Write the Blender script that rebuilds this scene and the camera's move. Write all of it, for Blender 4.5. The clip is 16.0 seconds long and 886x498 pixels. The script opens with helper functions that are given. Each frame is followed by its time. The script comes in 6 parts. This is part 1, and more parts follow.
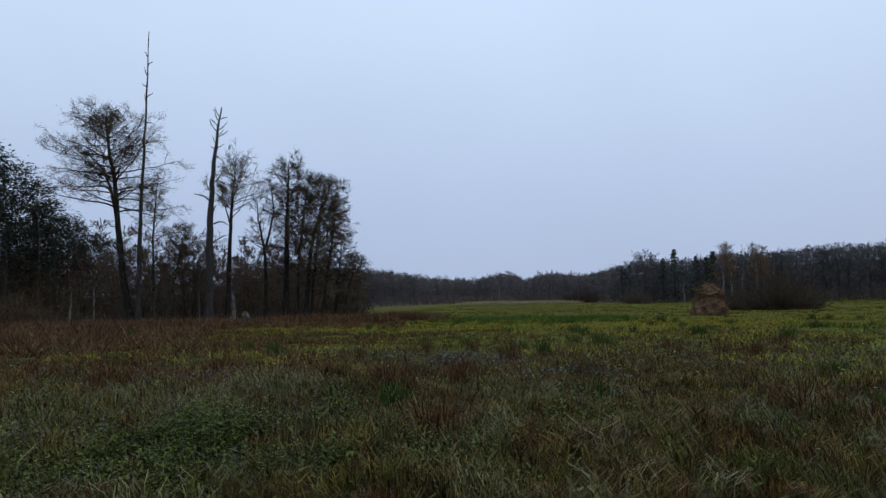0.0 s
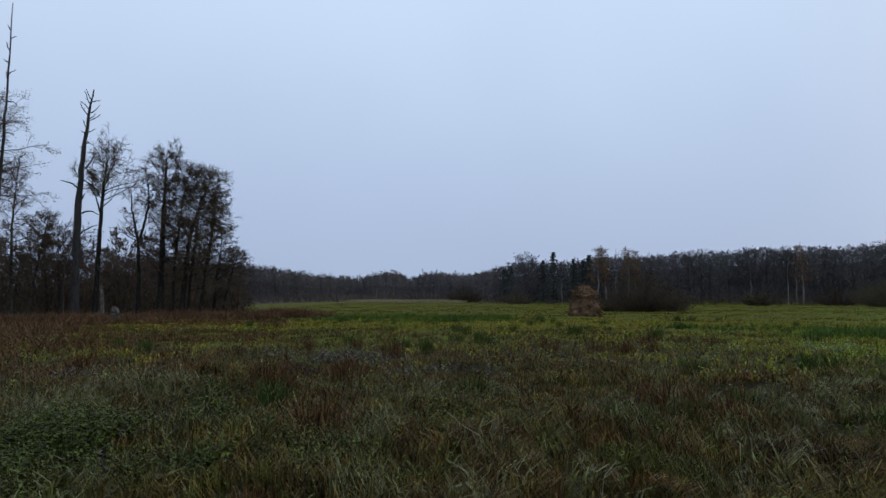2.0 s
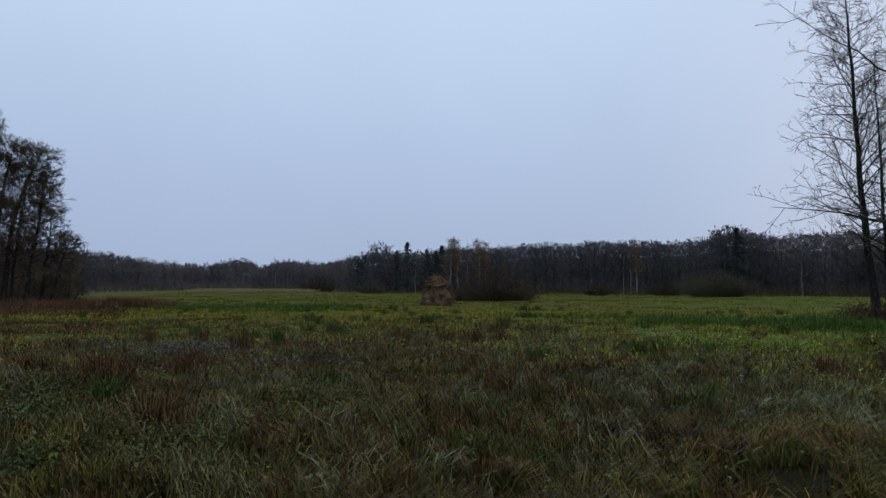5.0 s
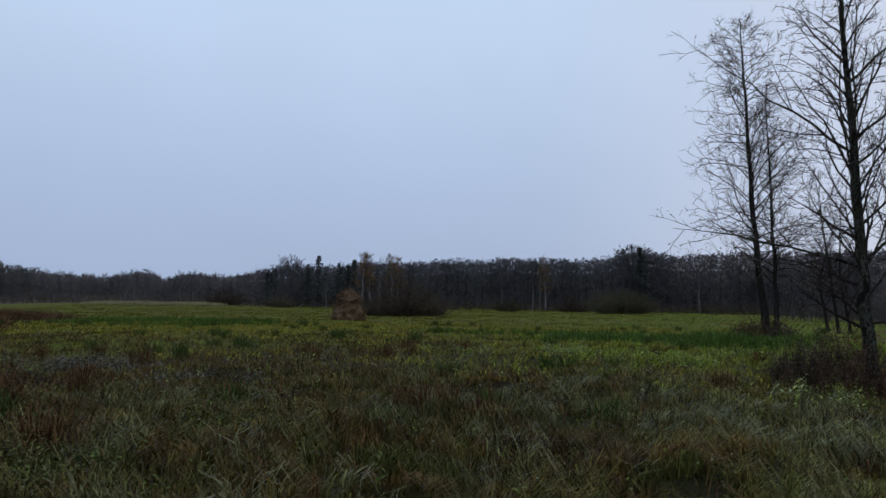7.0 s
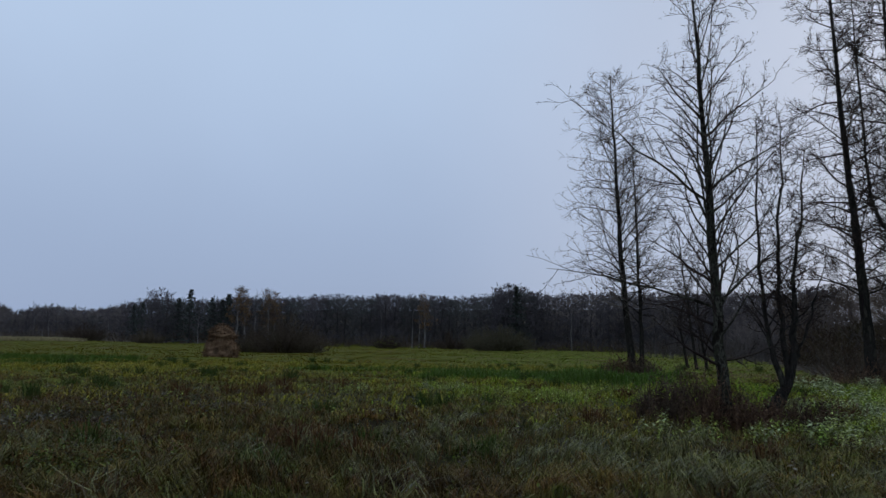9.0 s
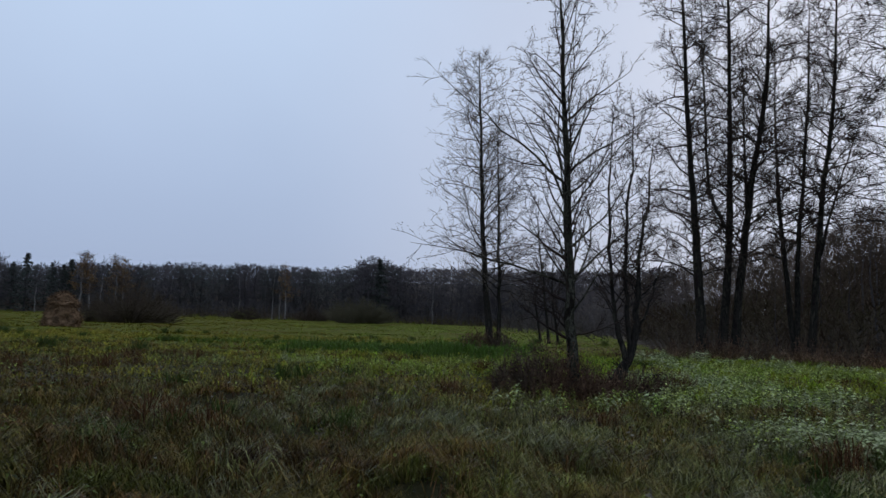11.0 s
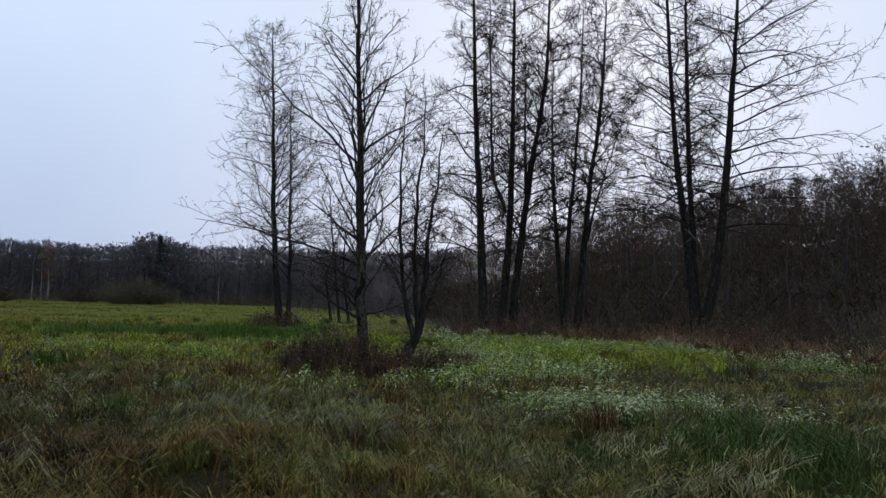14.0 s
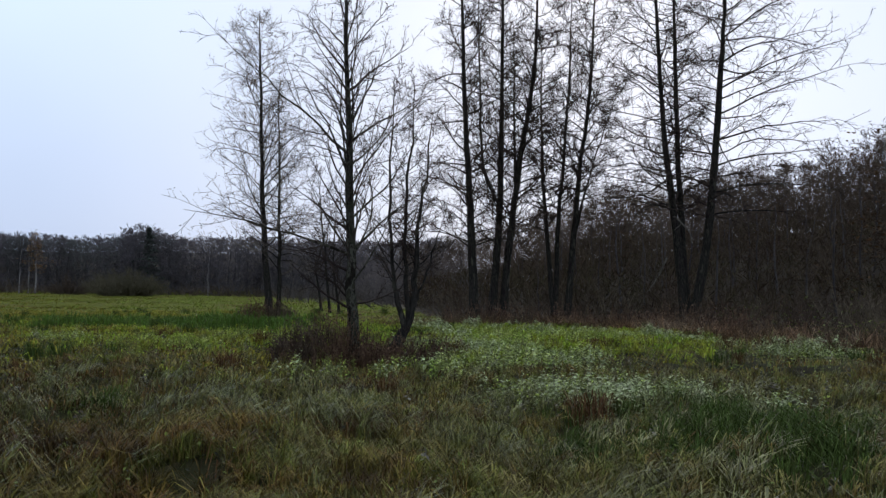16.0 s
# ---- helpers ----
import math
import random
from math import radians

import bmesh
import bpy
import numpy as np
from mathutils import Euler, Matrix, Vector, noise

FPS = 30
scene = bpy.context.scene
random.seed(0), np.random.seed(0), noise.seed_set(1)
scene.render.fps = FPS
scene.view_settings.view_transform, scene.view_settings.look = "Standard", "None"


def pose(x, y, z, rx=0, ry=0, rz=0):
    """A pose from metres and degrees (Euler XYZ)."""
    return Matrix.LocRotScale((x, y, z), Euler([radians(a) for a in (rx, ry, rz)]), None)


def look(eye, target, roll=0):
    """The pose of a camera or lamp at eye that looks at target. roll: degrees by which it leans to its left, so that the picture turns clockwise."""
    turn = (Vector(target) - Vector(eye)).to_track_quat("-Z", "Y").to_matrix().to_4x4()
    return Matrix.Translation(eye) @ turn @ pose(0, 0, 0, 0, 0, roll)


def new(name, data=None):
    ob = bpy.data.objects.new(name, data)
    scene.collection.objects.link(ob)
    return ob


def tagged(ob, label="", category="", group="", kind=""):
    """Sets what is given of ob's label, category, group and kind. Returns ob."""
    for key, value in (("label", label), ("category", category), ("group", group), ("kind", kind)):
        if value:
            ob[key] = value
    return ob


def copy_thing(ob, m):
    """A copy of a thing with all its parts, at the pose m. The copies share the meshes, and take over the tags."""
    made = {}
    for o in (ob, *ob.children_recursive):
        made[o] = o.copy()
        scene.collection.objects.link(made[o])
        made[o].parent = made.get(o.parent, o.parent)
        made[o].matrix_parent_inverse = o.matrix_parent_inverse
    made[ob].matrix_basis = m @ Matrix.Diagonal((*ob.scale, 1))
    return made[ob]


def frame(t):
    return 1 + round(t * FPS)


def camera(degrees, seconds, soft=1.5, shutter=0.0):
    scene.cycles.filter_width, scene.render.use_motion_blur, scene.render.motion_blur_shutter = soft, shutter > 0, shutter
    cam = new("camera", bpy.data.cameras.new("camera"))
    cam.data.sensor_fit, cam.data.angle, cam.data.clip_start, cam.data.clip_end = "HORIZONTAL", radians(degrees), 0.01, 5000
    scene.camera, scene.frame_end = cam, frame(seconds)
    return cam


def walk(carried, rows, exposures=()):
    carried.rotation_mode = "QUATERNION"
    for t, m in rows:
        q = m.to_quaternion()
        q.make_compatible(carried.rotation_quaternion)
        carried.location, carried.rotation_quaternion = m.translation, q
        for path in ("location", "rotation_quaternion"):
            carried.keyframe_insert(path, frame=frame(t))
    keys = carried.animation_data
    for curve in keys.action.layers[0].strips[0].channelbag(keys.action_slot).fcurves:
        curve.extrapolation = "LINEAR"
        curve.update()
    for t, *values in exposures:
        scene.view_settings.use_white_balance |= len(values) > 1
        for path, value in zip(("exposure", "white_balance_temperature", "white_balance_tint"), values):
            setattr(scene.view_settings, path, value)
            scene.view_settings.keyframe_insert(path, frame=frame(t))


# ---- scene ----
cam = camera(62.1, 16.0, 1.35, 0.3)
PATH = [  # seconds, and a pose: the head turns on the spot
    (0.0, pose(0, 0, 1.6, 94.16, 0.82, 0.10)),
    (0.5, pose(0, 0, 1.6, 93.96, 0.52, -1.80)),
    (1.0, pose(0, 0, 1.6, 93.89, 0.11, -3.89)),
    (1.5, pose(0, 0, 1.6, 93.87, 0.16, -6.32)),
    (2.0, pose(0, 0, 1.6, 93.98, 0.00, -8.86)),
    (2.5, pose(0, 0, 1.6, 94.16, -0.01, -11.01)),
    (3.0, pose(0, 0, 1.6, 94.17, -0.02, -13.33)),
    (3.5, pose(0, 0, 1.6, 93.96, -0.20, -15.64)),
    (4.0, pose(0, 0, 1.6, 93.79, -0.29, -17.37)),
    (4.2, pose(0, 0, 1.6, 93.65, -0.06, -17.85)),
    (6.3, pose(0, 0, 1.6, 92.91, -1.45, -24.29)),
    (6.5, pose(0, 0, 1.6, 93.03, -1.34, -24.85)),
    (7.0, pose(0, 0, 1.6, 94.40, -0.73, -27.02)),
    (7.5, pose(0, 0, 1.6, 95.90, -0.91, -29.62)),
    (8.0, pose(0, 0, 1.6, 96.99, -1.59, -31.72)),
    (8.5, pose(0, 0, 1.6, 97.27, -1.38, -33.45)),
    (9.0, pose(0, 0, 1.6, 97.38, -0.97, -36.35)),
    (9.2, pose(0, 0, 1.6, 97.41, -0.63, -37.49)),
    (11.3, pose(0, 0, 1.6, 95.28, -1.98, -49.16)),
    (11.5, pose(0, 0, 1.6, 95.22, -2.01, -50.76)),
    (12.0, pose(0, 0, 1.6, 95.07, -1.56, -54.09)),
    (12.5, pose(0, 0, 1.6, 94.90, -1.42, -56.12)),
    (13.0, pose(0, 0, 1.6, 94.83, -1.75, -58.41)),
    (13.5, pose(0, 0, 1.6, 94.62, -1.55, -60.86)),
    (14.0, pose(0, 0, 1.6, 94.38, -1.37, -63.14)),
    (14.5, pose(0, 0, 1.6, 93.83, -1.17, -64.49)),
    (15.0, pose(0, 0, 1.6, 93.54, -1.38, -64.79)),
    (15.5, pose(0, 0, 1.6, 93.37, -1.65, -64.85)),
    (16.0, pose(0, 0, 1.6, 93.54, -0.83, -63.88)),
]
walk(cam, PATH, [(0.0, 0.0, 6600, 10), (3.5, -0.13, 6500, 10), (7.0, -0.17, 6430, 10), (9.0, -0.37, 6330, 10), (11.5, -0.15, 6490, 11), (12.5, -0.05, 6560, 11), (13.5, 0.05, 6620, 11), (14.5, 0.20, 6700, 11), (16.0, 0.34, 6750, 11)])

# ---------------------------------------------------------------- light
world = bpy.data.worlds.new("overcast_sky")
scene.world = world
world.use_nodes = True
wn, wl = world.node_tree.nodes, world.node_tree.links
wn.clear()
SUN_AZ, SUN_EL = 74.0, 24.0
w_out = wn.new("ShaderNodeOutputWorld")
w_bg = wn.new("ShaderNodeBackground")
w_sky = wn.new("ShaderNodeTexSky")
w_sky.sky_type, w_sky.sun_disc = "NISHITA", False
w_sky.sun_elevation, w_sky.sun_rotation = radians(SUN_EL), radians(SUN_AZ)
w_sky.air_density, w_sky.dust_density = 1.0, 2.0
w_dim = wn.new("ShaderNodeMixRGB")
w_dim.blend_type = "MULTIPLY"
w_dim.inputs[0].default_value, w_dim.inputs[2].default_value = 1.0, (0.10, 0.10, 0.10, 1)
w_tc = wn.new("ShaderNodeTexCoord")
w_sep = wn.new("ShaderNodeSeparateXYZ")
w_ramp = wn.new("ShaderNodeValToRGB")
w_ramp.color_ramp.interpolation = "EASE"
w_ramp.color_ramp.elements[0].position, w_ramp.color_ramp.elements[0].color = 0.0, (0.415, 0.52, 0.74, 1)
w_ramp.color_ramp.elements[1].position, w_ramp.color_ramp.elements[1].color = 0.45, (0.62, 0.77, 1.0, 1)
w_dot = wn.new("ShaderNodeVectorMath")
w_dot.operation = "DOT_PRODUCT"
w_dot.inputs[1].default_value = (math.sin(radians(SUN_AZ)) * math.cos(radians(SUN_EL - 10)), math.cos(radians(SUN_AZ)) * math.cos(radians(SUN_EL - 10)), math.sin(radians(SUN_EL - 10)))
w_glow = wn.new("ShaderNodeMapRange")
w_glow.interpolation_type = "SMOOTHSTEP"
w_glow.inputs[1].default_value, w_glow.inputs[2].default_value = 0.76, 0.97
w_glow.inputs[3].default_value, w_glow.inputs[4].default_value = 0.0, 0.7
w_white = wn.new("ShaderNodeMixRGB")
w_white.inputs[2].default_value = (0.61, 0.68, 0.85, 1)
w_cloud = wn.new("ShaderNodeTexNoise")
w_cloud.inputs["Scale"].default_value, w_cloud.inputs["Detail"].default_value = 1.6, 4
w_cr = wn.new("ShaderNodeMapRange")
w_cr.inputs[1].default_value, w_cr.inputs[2].default_value = 0.3, 0.7
w_cr.inputs[3].default_value, w_cr.inputs[4].default_value = 0.95, 1.05
w_cm = wn.new("ShaderNodeVectorMath")
w_cm.operation = "SCALE"
w_mix = wn.new("ShaderNodeMixRGB")
w_mix.inputs[0].default_value = 0.94
wl.new(w_tc.outputs["Generated"], w_sep.inputs[0])
wl.new(w_sep.outputs[2], w_ramp.inputs[0])
wl.new(w_tc.outputs["Generated"], w_dot.inputs[0])
wl.new(w_dot.outputs["Value"], w_glow.inputs[0])
wl.new(w_glow.outputs[0], w_white.inputs[0])
wl.new(w_ramp.outputs[0], w_white.inputs[1])
wl.new(w_tc.outputs["Generated"], w_cloud.inputs["Vector"])
wl.new(w_cloud.outputs[0], w_cr.inputs[0])
wl.new(w_white.outputs[0], w_cm.inputs[0])
wl.new(w_cr.outputs[0], w_cm.inputs["Scale"])
wl.new(w_sky.outputs[0], w_dim.inputs[1])
wl.new(w_dim.outputs[0], w_mix.inputs[1])
wl.new(w_cm.outputs[0], w_mix.inputs[2])
wl.new(w_mix.outputs[0], w_bg.inputs[0])
w_bg.inputs[1].default_value = 1.0
wl.new(w_bg.outputs[0], w_out.inputs[0])

sun = new("sun", bpy.data.lights.new("sun", "SUN"))
sun.data.energy, sun.data.angle, sun.data.color = 0.5, radians(35), (1.0, 0.96, 0.9)
sun.matrix_world = look((60, 20, 40), (60 - math.sin(radians(SUN_AZ)), 20 - math.cos(radians(SUN_AZ)), 40 - math.tan(radians(SUN_EL))))


# ---------------------------------------------------------------- materials
def surface(name, ramp, scale=2.0, fine=30.0, rough=0.8, rand="none", spread=0.5, bump=0.0, spec=0.25, stretch=(1, 1, 1), contrast=(0.3, 0.7), thru=0.0, grain=(0.7, 1.3)):
    """A rough natural surface: colours over a coarse noise, a fine grain over it, and lighter and darker pieces."""
    m = bpy.data.materials.new(name)
    m.use_nodes = True
    n, l = m.node_tree.nodes, m.node_tree.links
    bsdf = n["Principled BSDF"]
    bsdf.inputs["Roughness"].default_value = rough
    bsdf.inputs["Specular IOR Level"].default_value = spec
    tc, mp = n.new("ShaderNodeTexCoord"), n.new("ShaderNodeMapping")
    mp.inputs["Scale"].default_value = stretch
    l.new(tc.outputs["Object"], mp.inputs[0])
    big = n.new("ShaderNodeTexNoise")
    big.inputs["Scale"].default_value, big.inputs["Detail"].default_value = scale, 5
    l.new(mp.outputs[0], big.inputs["Vector"])
    cr = n.new("ShaderNodeValToRGB")
    lo, hi = contrast
    for i, c in enumerate(ramp):
        p = lo + (hi - lo) * i / max(1, len(ramp) - 1)
        e = cr.color_ramp.elements[i] if i < 2 else cr.color_ramp.elements.new(p)
        e.position, e.color = p, (*c, 1)
    l.new(big.outputs[0], cr.inputs[0])
    small = n.new("ShaderNodeTexNoise")
    small.inputs["Scale"].default_value, small.inputs["Detail"].default_value = fine, 4
    l.new(mp.outputs[0], small.inputs["Vector"])
    val = n.new("ShaderNodeMapRange")
    val.inputs[1].default_value, val.inputs[2].default_value = 0.3, 0.7
    val.inputs[3].default_value, val.inputs[4].default_value = grain
    l.new(small.outputs[0], val.inputs[0])
    hsv = n.new("ShaderNodeHueSaturation")
    l.new(cr.outputs[0], hsv.inputs["Color"])
    last = val.outputs[0]
    if rand != "none":
        if rand == "island":
            src = n.new("ShaderNodeNewGeometry").outputs["Random Per Island"]
        else:
            src = n.new("ShaderNodeObjectInfo").outputs["Random"]
        rr = n.new("ShaderNodeMapRange")
        rr.inputs[3].default_value, rr.inputs[4].default_value = 1 - spread, 1 + spread
        l.new(src, rr.inputs[0])
        mul = n.new("ShaderNodeMath")
        mul.operation = "MULTIPLY"
        l.new(rr.outputs[0], mul.inputs[0])
        l.new(last, mul.inputs[1])
        last = mul.outputs[0]
        hue = n.new("ShaderNodeMapRange")
        hue.inputs[3].default_value, hue.inputs[4].default_value = 0.485, 0.515
        l.new(src, hue.inputs[0])
        l.new(hue.outputs[0], hsv.inputs["Hue"])
    l.new(last, hsv.inputs["Value"])
    l.new(hsv.outputs[0], bsdf.inputs["Base Color"])
    if thru:
        leaf, both = n.new("ShaderNodeBsdfTranslucent"), n.new("ShaderNodeMixShader")
        l.new(hsv.outputs[0], leaf.inputs["Color"])
        both.inputs[0].default_value = thru
        l.new(bsdf.outputs[0], both.inputs[1])
        l.new(leaf.outputs[0], both.inputs[2])
        l.new(both.outputs[0], n["Material Output"].inputs["Surface"])
    if bump:
        b = n.new("ShaderNodeBump")
        b.inputs["Strength"].default_value, b.inputs["Distance"].default_value = bump, 0.05
        l.new(small.outputs[0], b.inputs["Height"])
        l.new(b.outputs[0], bsdf.inputs["Normal"])
    return m


SOIL = surface("meadow_soil", [(0.018, 0.014, 0.008), (0.026, 0.025, 0.010), (0.034, 0.027, 0.013)], 0.6, 8.0, 0.95, bump=0.6, spec=0.03)
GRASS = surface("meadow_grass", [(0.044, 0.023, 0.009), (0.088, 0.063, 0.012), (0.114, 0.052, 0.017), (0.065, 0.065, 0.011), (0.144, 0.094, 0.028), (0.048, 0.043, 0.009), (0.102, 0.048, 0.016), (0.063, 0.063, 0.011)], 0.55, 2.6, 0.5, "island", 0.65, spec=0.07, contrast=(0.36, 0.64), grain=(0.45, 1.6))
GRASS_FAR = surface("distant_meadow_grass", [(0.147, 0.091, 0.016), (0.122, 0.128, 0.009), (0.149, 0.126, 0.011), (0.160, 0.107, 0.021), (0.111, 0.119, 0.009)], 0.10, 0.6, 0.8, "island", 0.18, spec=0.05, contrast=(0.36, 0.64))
GRASS_BRIGHT = surface("fresh_meadow_grass", [(0.239, 0.214, 0.025), (0.187, 0.270, 0.019), (0.259, 0.253, 0.029), (0.166, 0.242, 0.018)], 0.4, 4.0, 0.6, "island", 0.6, spec=0.1, contrast=(0.36, 0.64), thru=0.2, grain=(0.45, 1.6))
GRASS_DAMP = surface("damp_meadow_grass", [(0.068, 0.037, 0.013), (0.143, 0.119, 0.024), (0.157, 0.085, 0.025), (0.112, 0.122, 0.022), (0.184, 0.141, 0.048), (0.074, 0.073, 0.014), (0.140, 0.082, 0.025), (0.108, 0.113, 0.021)], 0.55, 2.6, 0.5, "island", 0.65, spec=0.12, contrast=(0.36, 0.64), thru=0.1, grain=(0.45, 1.6))
OLIVE = surface("yellowing_low_grass", [(0.184, 0.164, 0.021), (0.251, 0.199, 0.028), (0.161, 0.168, 0.019), (0.236, 0.153, 0.028)], 0.5, 3.0, 0.65, "island", 0.5, spec=0.08, contrast=(0.36, 0.64), grain=(0.5, 1.5))
SHEEN = surface("silvery_bent_grass", [(0.083, 0.087, 0.017), (0.147, 0.134, 0.049), (0.094, 0.101, 0.020)], 0.8, 5.0, 0.42, "island", 0.7, spec=0.22)
BRACKEN = surface("dead_bracken", [(0.195, 0.105, 0.058), (0.265, 0.165, 0.100), (0.140, 0.085, 0.048), (0.230, 0.190, 0.135)], 0.5, 5.0, 0.85, "island", 0.65, spec=0.04, contrast=(0.36, 0.64))
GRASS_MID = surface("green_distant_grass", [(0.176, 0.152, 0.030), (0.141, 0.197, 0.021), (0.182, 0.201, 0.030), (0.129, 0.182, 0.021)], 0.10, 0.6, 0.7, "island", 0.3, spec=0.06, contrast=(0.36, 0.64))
TURF = surface("green_turf", [(0.080, 0.062, 0.014), (0.080, 0.088, 0.010), (0.095, 0.082, 0.015)], 0.10, 1.2, 0.95, bump=0.4, spec=0.03)
SEDGE = surface("wilted_sedge", [(0.074, 0.033, 0.014), (0.112, 0.058, 0.024), (0.064, 0.038, 0.015)], 0.6, 5.0, 0.75, "island", 0.6, spec=0.07)
STRAW = surface("pale_dry_grass", [(0.17, 0.145, 0.075), (0.12, 0.115, 0.05), (0.22, 0.195, 0.115)], 0.8, 5.0, 0.6, "island", 0.4, spec=0.15)
UNCUT = surface("uncut_pale_grass", [(0.26, 0.22, 0.115), (0.34, 0.285, 0.16), (0.21, 0.185, 0.09)], 0.3, 2.0, 0.75, "island", 0.4, spec=0.06)
LUSH = surface("lush_grass", [(0.038, 0.056, 0.012), (0.058, 0.082, 0.017), (0.044, 0.066, 0.014)], 0.3, 3.0, 0.7, "island", 0.4, spec=0.08)
WETGRASS = surface("wet_strip_grass", [(0.050, 0.092, 0.012), (0.074, 0.122, 0.018), (0.058, 0.104, 0.013)], 0.3, 3.0, 0.65, "island", 0.4, spec=0.08)
HERB = surface("herb_leaf", [(0.120, 0.165, 0.016), (0.230, 0.255, 0.050), (0.155, 0.200, 0.020)], 0.9, 8.0, 0.55, "island", 0.8, spec=0.15, thru=0.15, grain=(0.45, 1.6))
HERB_DARK = surface("dark_herb_leaf", [(0.035, 0.047, 0.006), (0.079, 0.087, 0.013), (0.045, 0.059, 0.006), (0.123, 0.124, 0.026)], 0.9, 8.0, 0.5, "island", 0.95, spec=0.12)
WILTED = surface("wilted_leaf", [(0.085, 0.070, 0.052), (0.135, 0.118, 0.092), (0.062, 0.048, 0.034)], 0.9, 8.0, 0.7, "island", 0.6, spec=0.1)
# Pale leaves, whitened further in the colour for the sky they reflect.
PALE_HERB = surface("sky_paled_herb_leaf", [(0.186, 0.216, 0.077), (0.316, 0.339, 0.166), (0.131, 0.166, 0.035)], 0.9, 8.0, 0.42, "island", 0.6, spec=0.28, thru=0.12)
FRESH = surface("fresh_green_leaf", [(0.205, 0.265, 0.032), (0.410, 0.432, 0.130), (0.151, 0.216, 0.026), (0.302, 0.335, 0.059)], 0.8, 6.0, 0.5, "island", 0.9, spec=0.2, thru=0.12, grain=(0.45, 1.6))
REED = surface("brown_reed", [(0.121, 0.055, 0.029), (0.165, 0.090, 0.048), (0.094, 0.059, 0.029), (0.127, 0.068, 0.042)], 0.35, 5.0, 0.8, "island", 0.5, spec=0.06, contrast=(0.36, 0.64))
STALK = surface("dead_weed_stalk", [(0.070, 0.038, 0.024), (0.125, 0.074, 0.048), (0.055, 0.036, 0.025), (0.135, 0.100, 0.074)], 1.0, 6.0, 0.85, "island", 0.6, spec=0.05)
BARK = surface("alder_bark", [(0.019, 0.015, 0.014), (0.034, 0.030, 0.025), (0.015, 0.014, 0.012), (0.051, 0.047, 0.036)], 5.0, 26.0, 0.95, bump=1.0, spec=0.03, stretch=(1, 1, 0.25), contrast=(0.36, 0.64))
MOSSY = surface("lichen_bark", [(0.016, 0.013, 0.010), (0.023, 0.020, 0.016), (0.085, 0.082, 0.062), (0.020, 0.017, 0.014), (0.044, 0.044, 0.029)], 9.0, 30.0, 0.95, bump=1.0, spec=0.03, stretch=(1, 1, 0.45), contrast=(0.38, 0.62))
TWIG = surface("alder_twig", [(0.029, 0.021, 0.018), (0.047, 0.034, 0.029)], 1.5, 20.0, 0.85, "island", 0.4, spec=0.05)
PALETWIG = surface("pale_alder_twig", [(0.085, 0.070, 0.060), (0.135, 0.112, 0.096)], 1.5, 20.0, 0.8, "island", 0.5, spec=0.1)
CONE = surface("alder_cone", [(0.029, 0.019, 0.013), (0.047, 0.031, 0.021)], 3.0, 20.0, 0.9, "island", 0.4, spec=0.06)
DEADWOOD = surface("bare_deadwood", [(0.037, 0.034, 0.030), (0.065, 0.059, 0.054), (0.027, 0.025, 0.022)], 2.0, 18.0, 0.9, bump=0.7, spec=0.04, stretch=(1, 1, 0.2))
PALEWOOD = surface("bleached_wood", [(0.075, 0.066, 0.055), (0.145, 0.132, 0.113), (0.045, 0.039, 0.033)], 3.0, 18.0, 0.9, bump=0.7, spec=0.05, stretch=(1, 1, 0.3), contrast=(0.38, 0.62))
HAY = surface("weathered_hay", [(0.100, 0.056, 0.033), (0.165, 0.098, 0.060), (0.058, 0.035, 0.022)], 1.5, 14.0, 0.9, "island", 0.8, bump=0.6, spec=0.04)
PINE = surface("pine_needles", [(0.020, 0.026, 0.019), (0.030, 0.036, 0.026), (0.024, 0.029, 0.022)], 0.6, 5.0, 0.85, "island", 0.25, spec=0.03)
# Far pines: paler, bluer needles, with the distance haze put in the colour.
FARPINE = surface("hazed_pine_needles", [(0.062, 0.067, 0.065), (0.085, 0.090, 0.085), (0.075, 0.073, 0.069)], 0.6, 5.0, 0.9, "object", 0.25, spec=0.02, thru=0.55)
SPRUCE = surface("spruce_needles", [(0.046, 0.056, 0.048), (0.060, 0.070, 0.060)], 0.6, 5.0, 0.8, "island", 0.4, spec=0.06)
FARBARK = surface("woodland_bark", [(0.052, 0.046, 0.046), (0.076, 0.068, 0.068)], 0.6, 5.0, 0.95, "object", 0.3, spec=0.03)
# Haze over the far wood is mixed into this grey twig colour.
FARTWIG = surface("hazed_woodland_twig", [(0.079, 0.072, 0.078), (0.112, 0.101, 0.108)], 0.5, 4.0, 0.9, "object", 0.2, spec=0.03, thru=0.55)
BIRCHBARK = surface("birch_bark", [(0.14, 0.128, 0.118), (0.20, 0.185, 0.175), (0.05, 0.043, 0.04)], 0.8, 3.0, 0.85, spec=0.08, stretch=(1, 1, 2))
BIRCHLEAF = surface("autumn_birch_leaf", [(0.165, 0.088, 0.040), (0.215, 0.125, 0.055), (0.12, 0.072, 0.036)], 0.6, 5.0, 0.8, "island", 0.4, spec=0.06)
OAKLEAF = surface("brown_clinging_leaf", [(0.066, 0.033, 0.016), (0.095, 0.050, 0.023)], 0.6, 5.0, 0.8, "island", 0.4, spec=0.1)
WITHERED = surface("withered_alder_leaf", [(0.056, 0.041, 0.032), (0.090, 0.064, 0.050)], 1.0, 8.0, 0.85, "island", 0.4, spec=0.06)
